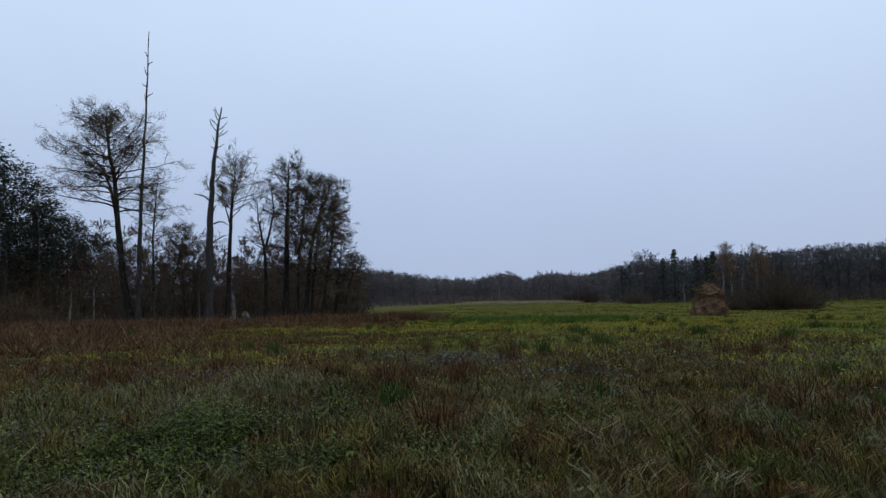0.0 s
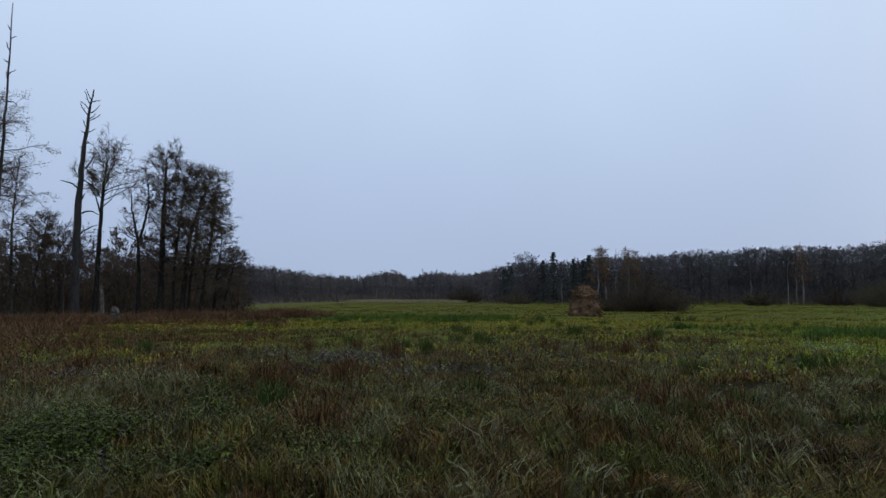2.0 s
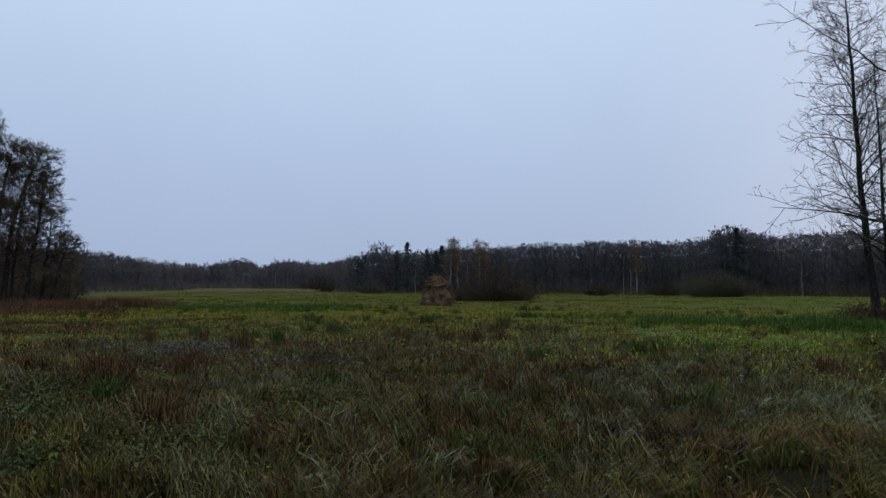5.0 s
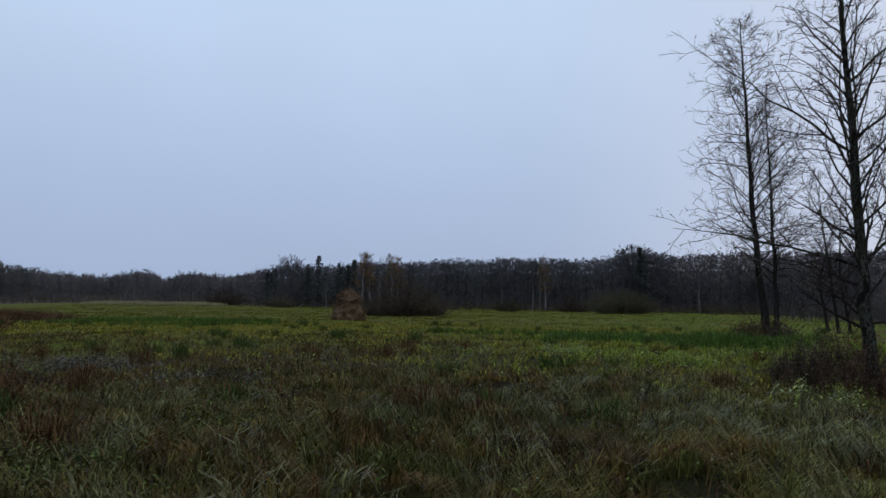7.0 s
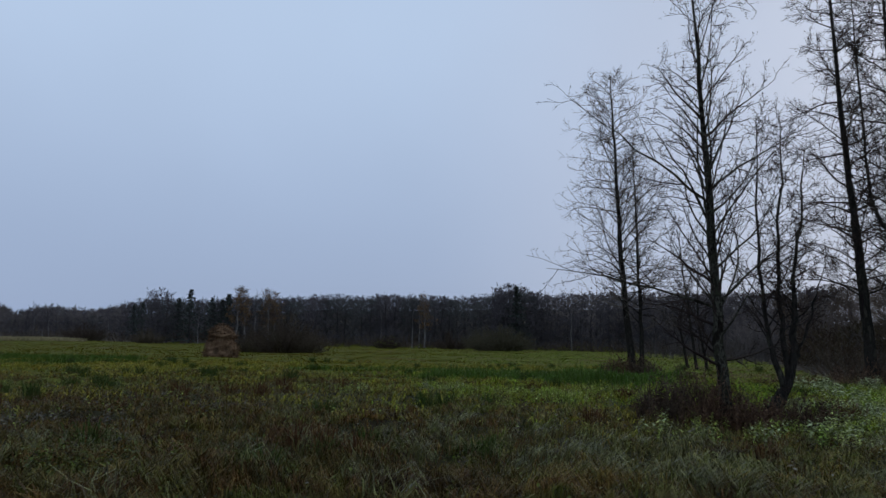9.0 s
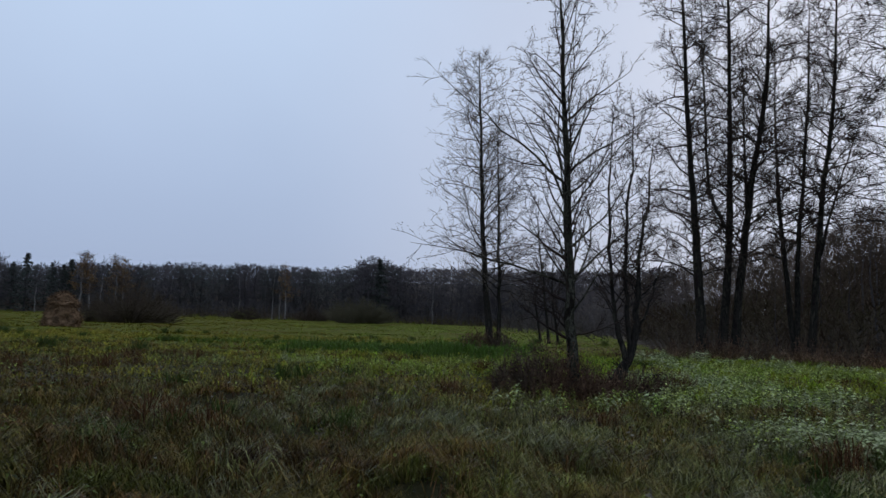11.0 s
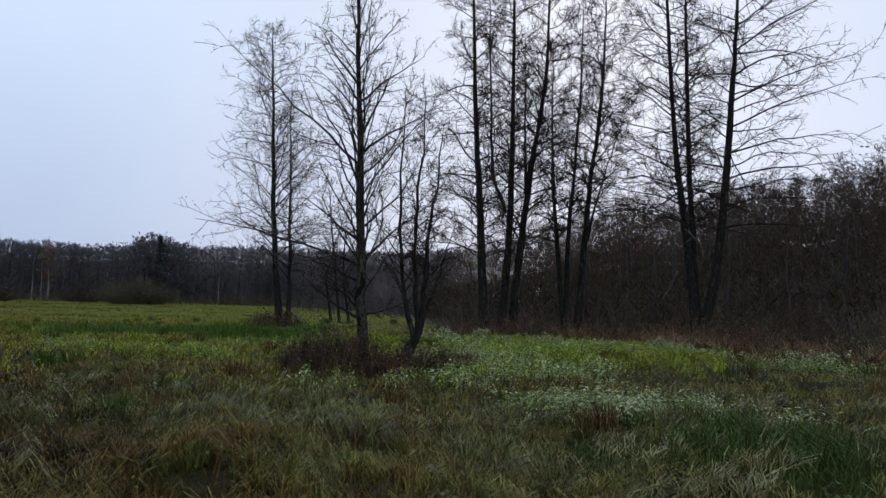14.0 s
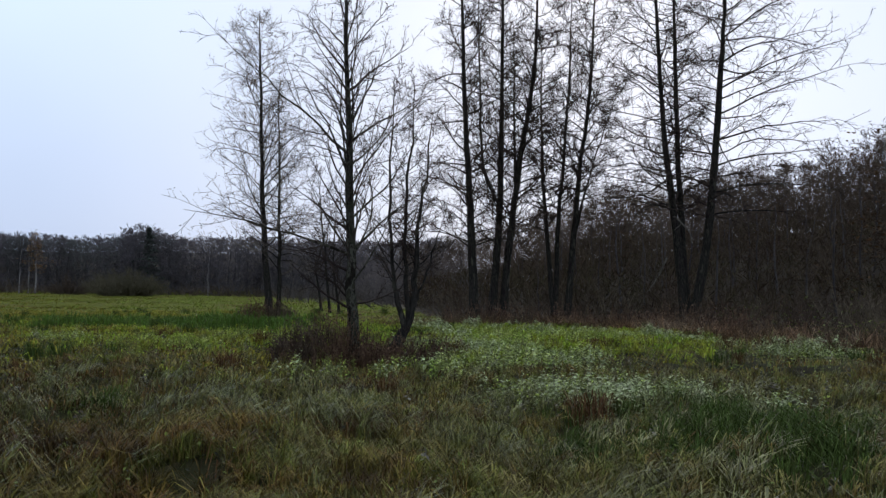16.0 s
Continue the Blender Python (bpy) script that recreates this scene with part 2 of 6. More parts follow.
# Palest twigs: thick haze painted into the base colour.
HAZYTWIG = surface("hazed_brush_twig", [(0.134, 0.117, 0.110), (0.180, 0.158, 0.147)], 0.5, 4.0, 0.9, "object", 0.2, spec=0.03, thru=0.6)
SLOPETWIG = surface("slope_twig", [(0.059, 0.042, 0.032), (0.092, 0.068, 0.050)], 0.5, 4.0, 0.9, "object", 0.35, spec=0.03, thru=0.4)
# Bluish-grey base colour stands in for haze over the massed far twigs.
FARMASS = surface("hazed_far_twig", [(0.066, 0.062, 0.068), (0.098, 0.089, 0.093), (0.078, 0.078, 0.078)], 0.08, 2.0, 0.9, "island", 0.3, spec=0.03, thru=0.45)
BRUSHTWIG = surface("slope_brush_twig", [(0.034, 0.023, 0.016), (0.063, 0.043, 0.029), (0.044, 0.037, 0.020), (0.082, 0.054, 0.037)], 0.25, 4.0, 0.9, "island", 0.5, spec=0.03, thru=0.15)
WETBARK = surface("wet_alder_bark", [(0.018, 0.016, 0.014), (0.034, 0.030, 0.025), (0.015, 0.013, 0.012), (0.055, 0.051, 0.038)], 6.0, 26.0, 0.9, bump=1.0, spec=0.08, stretch=(1, 1, 0.3), contrast=(0.36, 0.64))
WILLOW = surface("olive_willow_twig", [(0.078, 0.070, 0.045), (0.108, 0.094, 0.058), (0.090, 0.084, 0.052)], 0.4, 4.0, 0.9, "object", 0.2, spec=0.04)
BUSHTWIG = surface("willow_twig", [(0.057, 0.043, 0.033), (0.083, 0.061, 0.044), (0.068, 0.056, 0.038)], 0.4, 4.0, 0.9, "object", 0.3, spec=0.04)
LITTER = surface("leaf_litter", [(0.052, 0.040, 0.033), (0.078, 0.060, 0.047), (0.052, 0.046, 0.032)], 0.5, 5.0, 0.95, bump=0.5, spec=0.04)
# Darker copy of the litter: shade under the slope wood, painted in.
SHADELITTER = surface("shaded_leaf_litter", [(0.022, 0.017, 0.013), (0.036, 0.027, 0.020), (0.026, 0.024, 0.015)], 0.5, 5.0, 0.95, bump=0.5, spec=0.03)


# ---------------------------------------------------------------- tools
def smooth(v, a, b):
    t = np.clip((np.asarray(v, float) - a) / (b - a), 0, 1)
    return t * t * (3 - 2 * t)


def lattice(i, j, k):
    h = np.sin(i * 127.1 + j * 311.7 + k * 74.7) * 43758.5453
    return h - np.floor(h)


def value_noise(x, y, seed=0):
    """Smooth noise between 0 and 1 over the plan."""
    x, y = np.asarray(x, float), np.asarray(y, float)
    i, j = np.floor(x), np.floor(y)
    u, v = x - i, y - j
    u, v = u * u * (3 - 2 * u), v * v * (3 - 2 * v)
    a, b = lattice(i, j, seed), lattice(i + 1, j, seed)
    c, d = lattice(i, j + 1, seed), lattice(i + 1, j + 1, seed)
    return (a * (1 - u) + b * u) * (1 - v) + (c * (1 - u) + d * u) * v


def bearing(x, y):
    return np.degrees(np.arctan2(x, y))


def skyline(az):
    """How high the far wood's tops stand, in degrees."""
    return np.interp(az, [-20, -6, -4.2, -1.1, 2.8, 4.2, 5.2, 6.3, 7.6, 9.4, 10.6, 11.9, 13.6, 15.2, 16.5, 18.9, 20.7, 23.1, 24, 26, 28, 31, 33, 36.5, 39.5, 40.5, 41.9, 43.6, 46, 60, 66],
                     [3.3, 2.7, 2.5, 2.02, 1.83, 2.2, 2.3, 1.75, 2.2, 2.25, 1.95, 2.3, 2.7, 3.2, 3.0, 3.05, 3.35, 3.35, 3.3, 3.5, 3.6, 3.65, 3.72, 3.65, 3.8, 4.1, 4.5, 4.0, 3.95, 4.0, 4.5])


def slope_line(az):
    """How high the tops on the near wooded slope stand, in degrees."""
    return np.interp(az, [60, 62, 66, 68.7, 72, 74.5, 75.8, 78.3, 81.6, 86, 88, 90, 91.9, 93, 95, 104], [3.8, 4.1, 5.0, 5.8, 6.9, 7.7, 8.3, 8.9, 8.6, 9.8, 10.3, 9.8, 10.6, 10.4, 11.8, 13])


def ground_z(x, y):
    """Height of the ground: a wet meadow, with wooded slopes at its sides."""
    x, y = np.asarray(x, float), np.asarray(y, float)
    d, az = np.hypot(x, y), bearing(x, y)
    z = 0.22 * (value_noise(x / 0.8, y / 0.8, 3) - 0.5) * (1 - smooth(d, 30, 60)) + 0.22 * (value_noise(x / 2.4, y / 2.4, 1) - 0.5) + 0.16 * (value_noise(x / 11, y / 11, 2) - 0.5)
    z = z * smooth(d, 1.5, 6)
    east = smooth(az, 62, 72) * (1 - smooth(az, 140, 165))
    z = z + east * np.clip((d - 46) / 104, 0, 1) * smooth(d, 44, 74) * 150 * np.tan(np.radians(np.maximum(slope_line(az) - 4.6, 0.9)))
    west = smooth(-az, 22, 31) * (1 - smooth(-az, 120, 160))
    z = z + west * np.clip(np.clip(d - 88, 0, None) * 0.07, 0, 11)
    far = smooth(az, -24, -14) * (1 - smooth(az, 60, 70))
    z = z + far * smooth(d, 110, 250) * np.interp(az, [-8, -1, 11, 16, 60], [0.2, 1.0, 1.0, 0.5, 0.3])
    deep = np.interp(az, [9, 17], [430.0, 318.0])
    z = z + far * (1.6 + deep * np.tan(np.radians(skyline(az) - 1.25))) * smooth(d, deep - 95, deep)
    return z


def at(az, d, sink=0.0):
    """A place on the ground, from the bearing and the distance."""
    x, y = d * math.sin(radians(az)), d * math.cos(radians(az))
    return Vector((x, y, float(ground_z(x, y)) - sink))


def make_mesh(name, verts, tris, mat, soft=False):
    me = bpy.data.meshes.new(name)
    verts, tris = np.asarray(verts, np.float32).reshape(-1, 3), np.asarray(tris, np.int32).reshape(-1, 3)
    me.vertices.add(len(verts))
    me.vertices.foreach_set("co", verts.ravel())
    me.loops.add(tris.size)
    me.loops.foreach_set("vertex_index", tris.ravel())
    me.polygons.add(len(tris))
    me.polygons.foreach_set("loop_start", np.arange(0, tris.size, 3, dtype=np.int32))
    me.polygons.foreach_set("loop_total", np.full(len(tris), 3, np.int32))
    me.polygons.foreach_set("use_smooth", np.full(len(tris), soft, bool))
    me.update(calc_edges=True)
    me.materials.append(mat)
    return me


def part(name, geo, mat, parent=None, label="", soft=False):
    """One mesh object from (vertices, triangles), under a thing or a part."""
    ob = new(name, make_mesh(name, geo[0], geo[1], mat, soft))
    if parent is not None:
        ob.parent = parent
    if label:
        ob["label"] = label
    return ob


def join(*geos):
    verts, tris, n = [], [], 0
    for v, f in geos:
        verts.append(np.asarray(v).reshape(-1, 3))
        tris.append(np.asarray(f).reshape(-1, 3) + n)
        n += len(verts[-1])
    return np.concatenate(verts), np.concatenate(tris)


def unit(v):
    return v / np.maximum(np.linalg.norm(v, axis=-1, keepdims=True), 1e-9)


def tubes(paths, radii, sides):
    """Round tapered limbs along many paths at once: (m, k, 3) and (m, k)."""
    m, k, _ = paths.shape
    tang = np.empty_like(paths)
    tang[:, 1:-1] = paths[:, 2:] - paths[:, :-2]
    tang[:, 0], tang[:, -1] = paths[:, 1] - paths[:, 0], paths[:, -1] - paths[:, -2]
    tang = unit(tang)
    ref = np.where(np.abs(tang[:, :1, 2:]) > 0.8, np.array([1.0, 0, 0]), np.array([0, 0, 1.0]))
    u = unit(np.cross(tang, np.broadcast_to(ref, tang.shape)))
    w = np.cross(tang, u)
    a = np.arange(sides) * 2 * np.pi / sides
    ring = paths[:, :, None] + radii[:, :, None, None] * (np.cos(a)[:, None] * u[:, :, None] + np.sin(a)[:, None] * w[:, :, None])
    i = np.arange(k - 1)[:, None] * sides
    j = np.arange(sides)[None]
    p, q = i + j, i + (j + 1) % sides
    one = np.concatenate([np.stack([p, q, q + sides], -1).reshape(-1, 3), np.stack([p, q + sides, p + sides], -1).reshape(-1, 3)])
    tris = (one[None] + (np.arange(m) * k * sides)[:, None, None]).reshape(-1, 3)
    return ring.reshape(-1, 3), tris


def spikes(base, way, radius, sides=3):
    """Thin cones, many at once: a twig each."""
    m = len(base)
    t = unit(way)
    ref = np.where(np.abs(t[:, 2:]) > 0.8, np.array([1.0, 0, 0]), np.array([0, 0, 1.0]))
    u = unit(np.cross(t, ref))
    w = np.cross(t, u)
    a = np.arange(sides) * 2 * np.pi / sides
    ring = base[:, None] + radius[:, None, None] * (np.cos(a)[:, None] * u[:, None] + np.sin(a)[:, None] * w[:, None])
    verts = np.concatenate([ring, (base + way)[:, None]], 1)
    j = np.arange(sides)
    one = np.stack([j, (j + 1) % sides, np.full(sides, sides)], -1)
    return verts.reshape(-1, 3), (one[None] + (np.arange(m) * (sides + 1))[:, None, None]).reshape(-1, 3)


def chips(rng, at_points, size, flat=0.5, narrow=0.5):
    """Small leaves: a bent diamond of two triangles round each point, turned at random."""
    m = len(at_points)
    size = np.broadcast_to(size, (m,))[:, None]
    a = unit(rng.normal(size=(m, 3)) * np.array([1, 1, flat]))
    b = unit(np.cross(a, rng.normal(size=(m, 3)) * np.array([flat, flat, 1.0])))
    n = np.cross(a, b)
    verts = np.stack([at_points - a * size, at_points + b * size * narrow + n * size * 0.15, at_points + a * size, at_points - b * size * narrow + n * size * 0.15], 1)
    one = np.array([[0, 1, 2], [0, 2, 3]])
    return verts.reshape(-1, 3), (one[None] + (np.arange(m) * 4)[:, None, None]).reshape(-1, 3)


def sprays(rng, pos, way, size, narrow=0.2):
    """Sprays of fine twigs: a slim diamond along each way."""
    m = len(pos)
    size = np.broadcast_to(size, (m,))[:, None]
    a = unit(unit(way) + rng.normal(scale=0.3, size=(m, 3)))
    b = unit(np.cross(a, rng.normal(size=(m, 3)))) * size * narrow * 0.5
    half = pos + a * size * 0.5
    verts = np.stack([pos, half + b, pos + a * size, half - b], 1)
    one = np.array([[0, 1, 2], [0, 2, 3]])
    return verts.reshape(-1, 3), (one[None] + (np.arange(m) * 4)[:, None, None]).reshape(-1, 3)


def grow(rng, start, way, length, radius, k, wobble, up, tip=0.15):
    """Limbs that bend as they grow; up > 0 turns them to the light, up < 0 lets them droop."""
    m = len(start)
    pts = np.empty((m, k, 3))
    pts[:, 0] = start
    d = unit(way)
    step = (length / (k - 1))[:, None]
    for i in range(1, k):
        d = unit(d + rng.normal(scale=wobble, size=(m, 3)) + np.array([0, 0, up]))
        pts[:, i] = pts[:, i - 1] + d * step
    rad = radius[:, None] * np.linspace(1, tip, k)[None]
    return pts, rad


def sprout(rng, paths, rad, lengths, count, span, angle, ratio, shape=None, golden=False, thick=0.6, fuzz=11):
    """Where the next order of limbs starts: count on each parent, over the stretch span."""
    m, k, _ = paths.shape
    par = np.repeat(np.arange(m), count)
    t = np.tile((np.arange(count) + 0.5) / count, m) + rng.uniform(-0.5, 0.5, m * count) / count
    t = span[0] + (span[1] - span[0]) * np.clip(t, 0, 1)
    s = t * (k - 1)
    i = np.minimum(s.astype(int), k - 2)
    f = (s - i)[:, None]
    pos = paths[par, i] * (1 - f) + paths[par, i + 1] * f
    tan = unit(paths[par, i + 1] - paths[par, i])
    r = rad[par, i] * (1 - f[:, 0]) + rad[par, i + 1] * f[:, 0]
    if golden:
        ang = np.tile(np.arange(count) * 2.399, m) + rng.normal(scale=0.5, size=m * count)
        side = np.stack([np.cos(ang), np.sin(ang), np.zeros_like(ang)], -1)
    else:
        side = rng.normal(size=(m * count, 3))
    side = unit(side - tan * (side * tan).sum(-1, keepdims=True))
    an = np.radians(rng.normal(angle, fuzz, m * count))[:, None]
    way = np.cos(an) * tan + np.sin(an) * side
    prof = shape(t) if shape is not None else (1.05 - 0.65 * t)
    ln = lengths[par] * ratio * prof * rng.uniform(0.65, 1.25, m * count)
    return pos, way, ln, np.minimum(r * thick, r), par


def curve_path(points, k, rng, wobble=0.03):
    """A smooth trunk line through two to four places."""
    p = np.array([list(v) for v in points], float)
    if len(p) == 2:
        p = np.array([p[0], p[0] * 0.5 + p[1] * 0.5, p[1]])
    s = np.linspace(0, len(p) - 1, k)
    out = np.empty((k, 3))
    for c in range(3):
        out[:, c] = np.interp(s, np.arange(len(p)), p[:, c])
    for _ in range(3):
        out[1:-1] = out[1:-1] * 0.5 + (out[2:] + out[:-2]) * 0.25
    sway = rng.normal(scale=wobble, size=(k, 3)) * np.array([1, 1, 0])
    sway[0] = 0
    return out + sway


def thing(name, place, label, category, group="", kind=""):
    ob = new(name)
    ob.empty_display_size = 0.2
    ob.location = place
    return tagged(ob, label, category, group, kind)


# ---------------------------------------------------------------- trees with bare crowns
def bare_tree(name, base, stems, label, seed, limbs=(), n1=42, n2=9, n3=8, angle=52, up=0.10, reach=0.24, span=(0.22, 0.98), shape=None, bark=BARK,
              cones=900, droop=0.02, twig=0.0045, category="tree", group="", twig_len=0.34, cone_size=0.02, limb=0.048, wobble=0.12, leaf=None, leaves=0, leaf_size=0.12, twigs=TWIG,
              favour=0.0, fork=46, ratio=0.40, shown=18):
    """stems: (places, radius at the foot, taper, share of limbs). A trunk for each, limbs on it, side branches and twigs on the limbs.
    limbs: (stem, height, bearing from the line of sight, length, slope at the start, slope at the tip) for those with a line of their own.
    favour: longer limbs to the right of the line of sight (below 0: to the left)."""
    rng = np.random.default_rng(seed)
    tree = thing(name, base, label, category, group)
    origin = np.array(list(base))
    across = unit(np.array([[base.y, -base.x, 0.0]]))[0]
    away = unit(np.array([[base.x, base.y, 0.0]]))[0]
    if shape is None:
        shape = lambda t: 0.35 + 1.15 * np.clip(1.12 - t, 0, 1) ** 0.8
    crown, ends = [], []
    for which, (places, r0, *rest) in enumerate(stems):
        k = 18
        share = rest[1] if len(rest) > 1 else 1.0
        path = curve_path(places, k, rng, 0.02)[None] - origin
        length = np.linalg.norm(np.diff(path[0], axis=0), axis=1).sum()
        prof = np.linspace(1, 0.06, k) ** (rest[0] if rest else 0.85)
        if places[0].z - base.z < 0.3:
            prof[0] *= 1.35
            prof[1] *= 1.06
        rad = (r0 * prof * rng.uniform(0.93, 1.07, k))[None]
        part("trunk", tubes(path, rad, 10), bark, tree, soft=True)
        pos, way, ln, r, _ = sprout(rng, path, rad, np.array([length]), max(4, int(n1 * share)), span, angle, reach, shape, golden=True, thick=0.42)
        ln = ln * (1 + favour * (way @ across)) * (0.55 + 0.45 * min(1.0, share * 1.4))
        p1, r1 = grow(rng, pos, way, ln, np.clip(r, 0.006, limb), 9, wobble, up)
        own = [q for q in limbs if q[0] == which]
        if own:
            p0, rr = [], []
            for _, h, side, reach_out, e0, e1 in own:
                f = float(np.interp(h, path[0, :, 2], np.arange(k)))
                n = min(int(f), k - 2)
                at_trunk = path[0, n] + (path[0, n + 1] - path[0, n]) * (f - n)
                el = np.radians(np.linspace(e0, e1, 9) + rng.normal(0, 5, 9))
                turn = np.radians(side + np.cumsum(rng.normal(0, 4, 9)))
                d = np.sin(turn)[:, None] * across + np.cos(turn)[:, None] * away
                step = (np.cos(el)[:, None] * d + np.sin(el)[:, None] * np.array([0, 0, 1.0])) * reach_out / 8
                p0.append(np.concatenate([at_trunk[None], at_trunk + np.cumsum(step[1:], 0)]))
                rr.append(min(limb * 1.25, rad[0, n] * 0.5) * np.linspace(1, 0.12, 9))
            p1, r1 = np.concatenate([np.array(p0), p1]), np.concatenate([np.array(rr), r1])
            ln = np.concatenate([[q[3] for q in own], ln])
        big = np.argsort(-ln)[:shown]
        for b in big:
            part("limb", tubes(p1[b:b + 1], r1[b:b + 1], 5), bark, tree, soft=True)
        others = np.setdiff1d(np.arange(len(ln)), big)
        if len(others):
            crown.append(tubes(p1[others], r1[others], 4))
        pos, way, l2, r, _ = sprout(rng, p1, r1, np.clip(ln, 0.5, 4.5), n2, (0.16, 1.0), fork, ratio, lambda t: 0.95 - 0.4 * t, thick=0.55, fuzz=16)
        p2, r2 = grow(rng, pos, way, l2, np.clip(r, twig * 1.25, 0.022), 4, 0.17, droop, 0.5)
        crown.append(tubes(p2, r2, 3))
        pos, way, l3, r, _ = sprout(rng, p2, r2, l2, n3, (0.15, 1.0), fork, 0.5, fuzz=16)
        l3 = np.clip(l3, 0.08, 0.6) * 0.5 + twig_len * rng.uniform(0.35, 1.0, len(l3))
        tips = unit(way + np.array([0, 0, 0.12])) * l3[:, None]
        crown.append(spikes(pos, tips, np.full(len(pos), twig)))
        keep = rng.random(len(pos)) < 0.55
        branch = unit(tips[keep] + rng.normal(scale=0.6, size=(keep.sum(), 3)) * l3[keep, None]) * (l3[keep, None] * 0.6)
        crown.append(spikes(pos[keep] + tips[keep] * 0.45, branch, np.full(keep.sum(), twig * 0.8)))
        ends.append(pos + tips * rng.uniform(0.6, 1.0, (len(pos), 1)))
    part("crown", join(*crown), twigs, tree)
    ends = np.concatenate(ends)
    if cones:
        # cones and catkins hang in small clusters
        c = np.repeat(ends[rng.permutation(len(ends))[:cones // 3]], 3, 0)
        c = c + rng.normal(scale=cone_size * 1.6, size=c.shape)
        tagged(part("cone_fruit", chips(rng, c, rng.uniform(0.6, 1.3, len(c)) * cone_size, 1.0), CONE, tree, "small dark cones left on the twigs"), kind="stuff")
    if leaf is not None:
        c = ends[rng.integers(0, len(ends), leaves)] + rng.normal(scale=0.14, size=(leaves, 3))
        tagged(part("foliage", chips(rng, c, rng.uniform(0.6, 1.3, leaves) * leaf_size, 0.6), leaf, tree, "withered dark leaves"), kind="stuff")
    return tree


def stem(az, d, *marks):
    """Places of a stem: its foot, then (bearing, height above the ground) upward."""
    foot = at(az, d, 0.08)
    return [foot] + [Vector((d * math.sin(radians(a)), d * math.cos(radians(a)), foot.z + h)) for a, h in marks]


def mark(az, d, h):
    """A place h metres over the ground, from the bearing and the distance."""
    return at(az, d) + Vector((0, 0, h))


def rise(el, d, az=0.0):
    """Height above the foot of a thing d metres off whose top stands el degrees up."""
    return 1.6 + d * math.tan(radians(el)) - at(az, d).z


# ---------------------------------------------------------------- ground
def build_ground():
    radii = np.concatenate([[0.0], np.geomspace(0.6, 60, 92), np.geomspace(63, 600, 60), np.geomspace(700, 4000, 8)])
    turns = 300
    a = np.linspace(0, 2 * np.pi, turns, endpoint=False)
    r, t = np.meshgrid(radii[1:], a, indexing="ij")
    x, y = r * np.sin(t), r * np.cos(t)
    verts = np.concatenate([[[0, 0, float(ground_z(0, 0))]], np.stack([x, y, ground_z(x, y)], -1).reshape(-1, 3)])
    j = np.arange(turns)
    tris = [np.stack([np.zeros(turns, int), 1 + (j + 1) % turns, 1 + j], -1)]
    for i in range(len(radii) - 2):
        p, q = 1 + i * turns + j, 1 + i * turns + (j + 1) % turns
        tris += [np.stack([p, q, q + turns], -1), np.stack([p, q + turns, p + turns], -1)]
    tris = np.concatenate(tris)
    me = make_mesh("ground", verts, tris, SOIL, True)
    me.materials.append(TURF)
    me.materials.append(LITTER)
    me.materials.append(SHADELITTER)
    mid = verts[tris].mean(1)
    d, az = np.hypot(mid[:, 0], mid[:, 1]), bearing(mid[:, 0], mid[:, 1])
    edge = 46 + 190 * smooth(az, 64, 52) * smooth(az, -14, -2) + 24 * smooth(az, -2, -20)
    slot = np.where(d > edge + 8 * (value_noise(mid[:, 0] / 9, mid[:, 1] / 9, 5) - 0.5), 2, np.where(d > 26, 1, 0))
    # the near slope's floor takes the litter with painted shade
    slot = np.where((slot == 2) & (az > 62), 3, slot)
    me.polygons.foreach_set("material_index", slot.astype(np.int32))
    return tagged(new("ground", me), "wet autumn meadow of turf and bare soil with wooded edges", "ground", kind="structure")


build_ground()

# ---------------------------------------------------------------- the trees beside the meadow
full = lambda t: 0.45 + 0.9 * np.sin(np.clip((t - 0.15) / 0.85, 0, 1) * np.pi) ** 0.8
level = lambda t: 0.5 + 0.75 * np.clip(1.15 - t, 0, 1)
tapering = lambda t: 0.28 + 0.80 * np.clip((1.02 - t) / 0.45, 0, 1)


def up_from(az, d, h, *marks):
    """Places of a stem that leaves another one h metres up, then (bearing, height)."""
    return [mark(az, d, h)] + [mark(a, d, z) for a, z in marks]


bare_tree("alder_tree", at(57.2, 16.5), [
    (stem(57.2, 16.5, (56.8, 1.8), (56.65, 3.3), (56.4, 4.8), (56.2, 6.3), (55.8, 8.3), (55.3, 10.4)), 0.137, 0.85)],
    "tall bare young alder with lichen-grey bark among dead weeds", 11,
    limbs=((0, 4.75, -85, 4.0, 42, 38), (0, 4.2, -70, 2.8, 62, 58), (0, 5.0, 80, 2.3, 42, 25), (0, 6.2, 75, 1.9, 45, 40), (0, 3.3, 60, 2.0, 68, 62), (0, 2.5, -95, 3.7, 20, 5),
           (0, 2.1, -80, 1.6, 28, 20), (0, 2.6, 85, 2.3, 40, 42), (0, 1.3, -100, 1.7, 20, 42), (0, 3.0, -75, 1.8, 38, 30), (0, 1.4, 100, 1.2, 14, 30), (0, 5.4, 65, 2.4, 62, 66), (0, 6.6, -80, 1.8, 50, 58), (0, 6.9, 85, 1.7, 55, 60)),
    n1=46, n2=8, n3=4, angle=38, up=0.03, wobble=0.11, reach=0.22, span=(0.14, 0.99), shape=lambda t: 0.5 + 0.6 * np.sin(np.clip(t, 0, 1) ** 0.7 * np.pi), bark=MOSSY, limb=0.027,
    cones=5400, twig=0.0056, twig_len=0.19, cone_size=0.019, fork=42, ratio=0.42, shown=26)
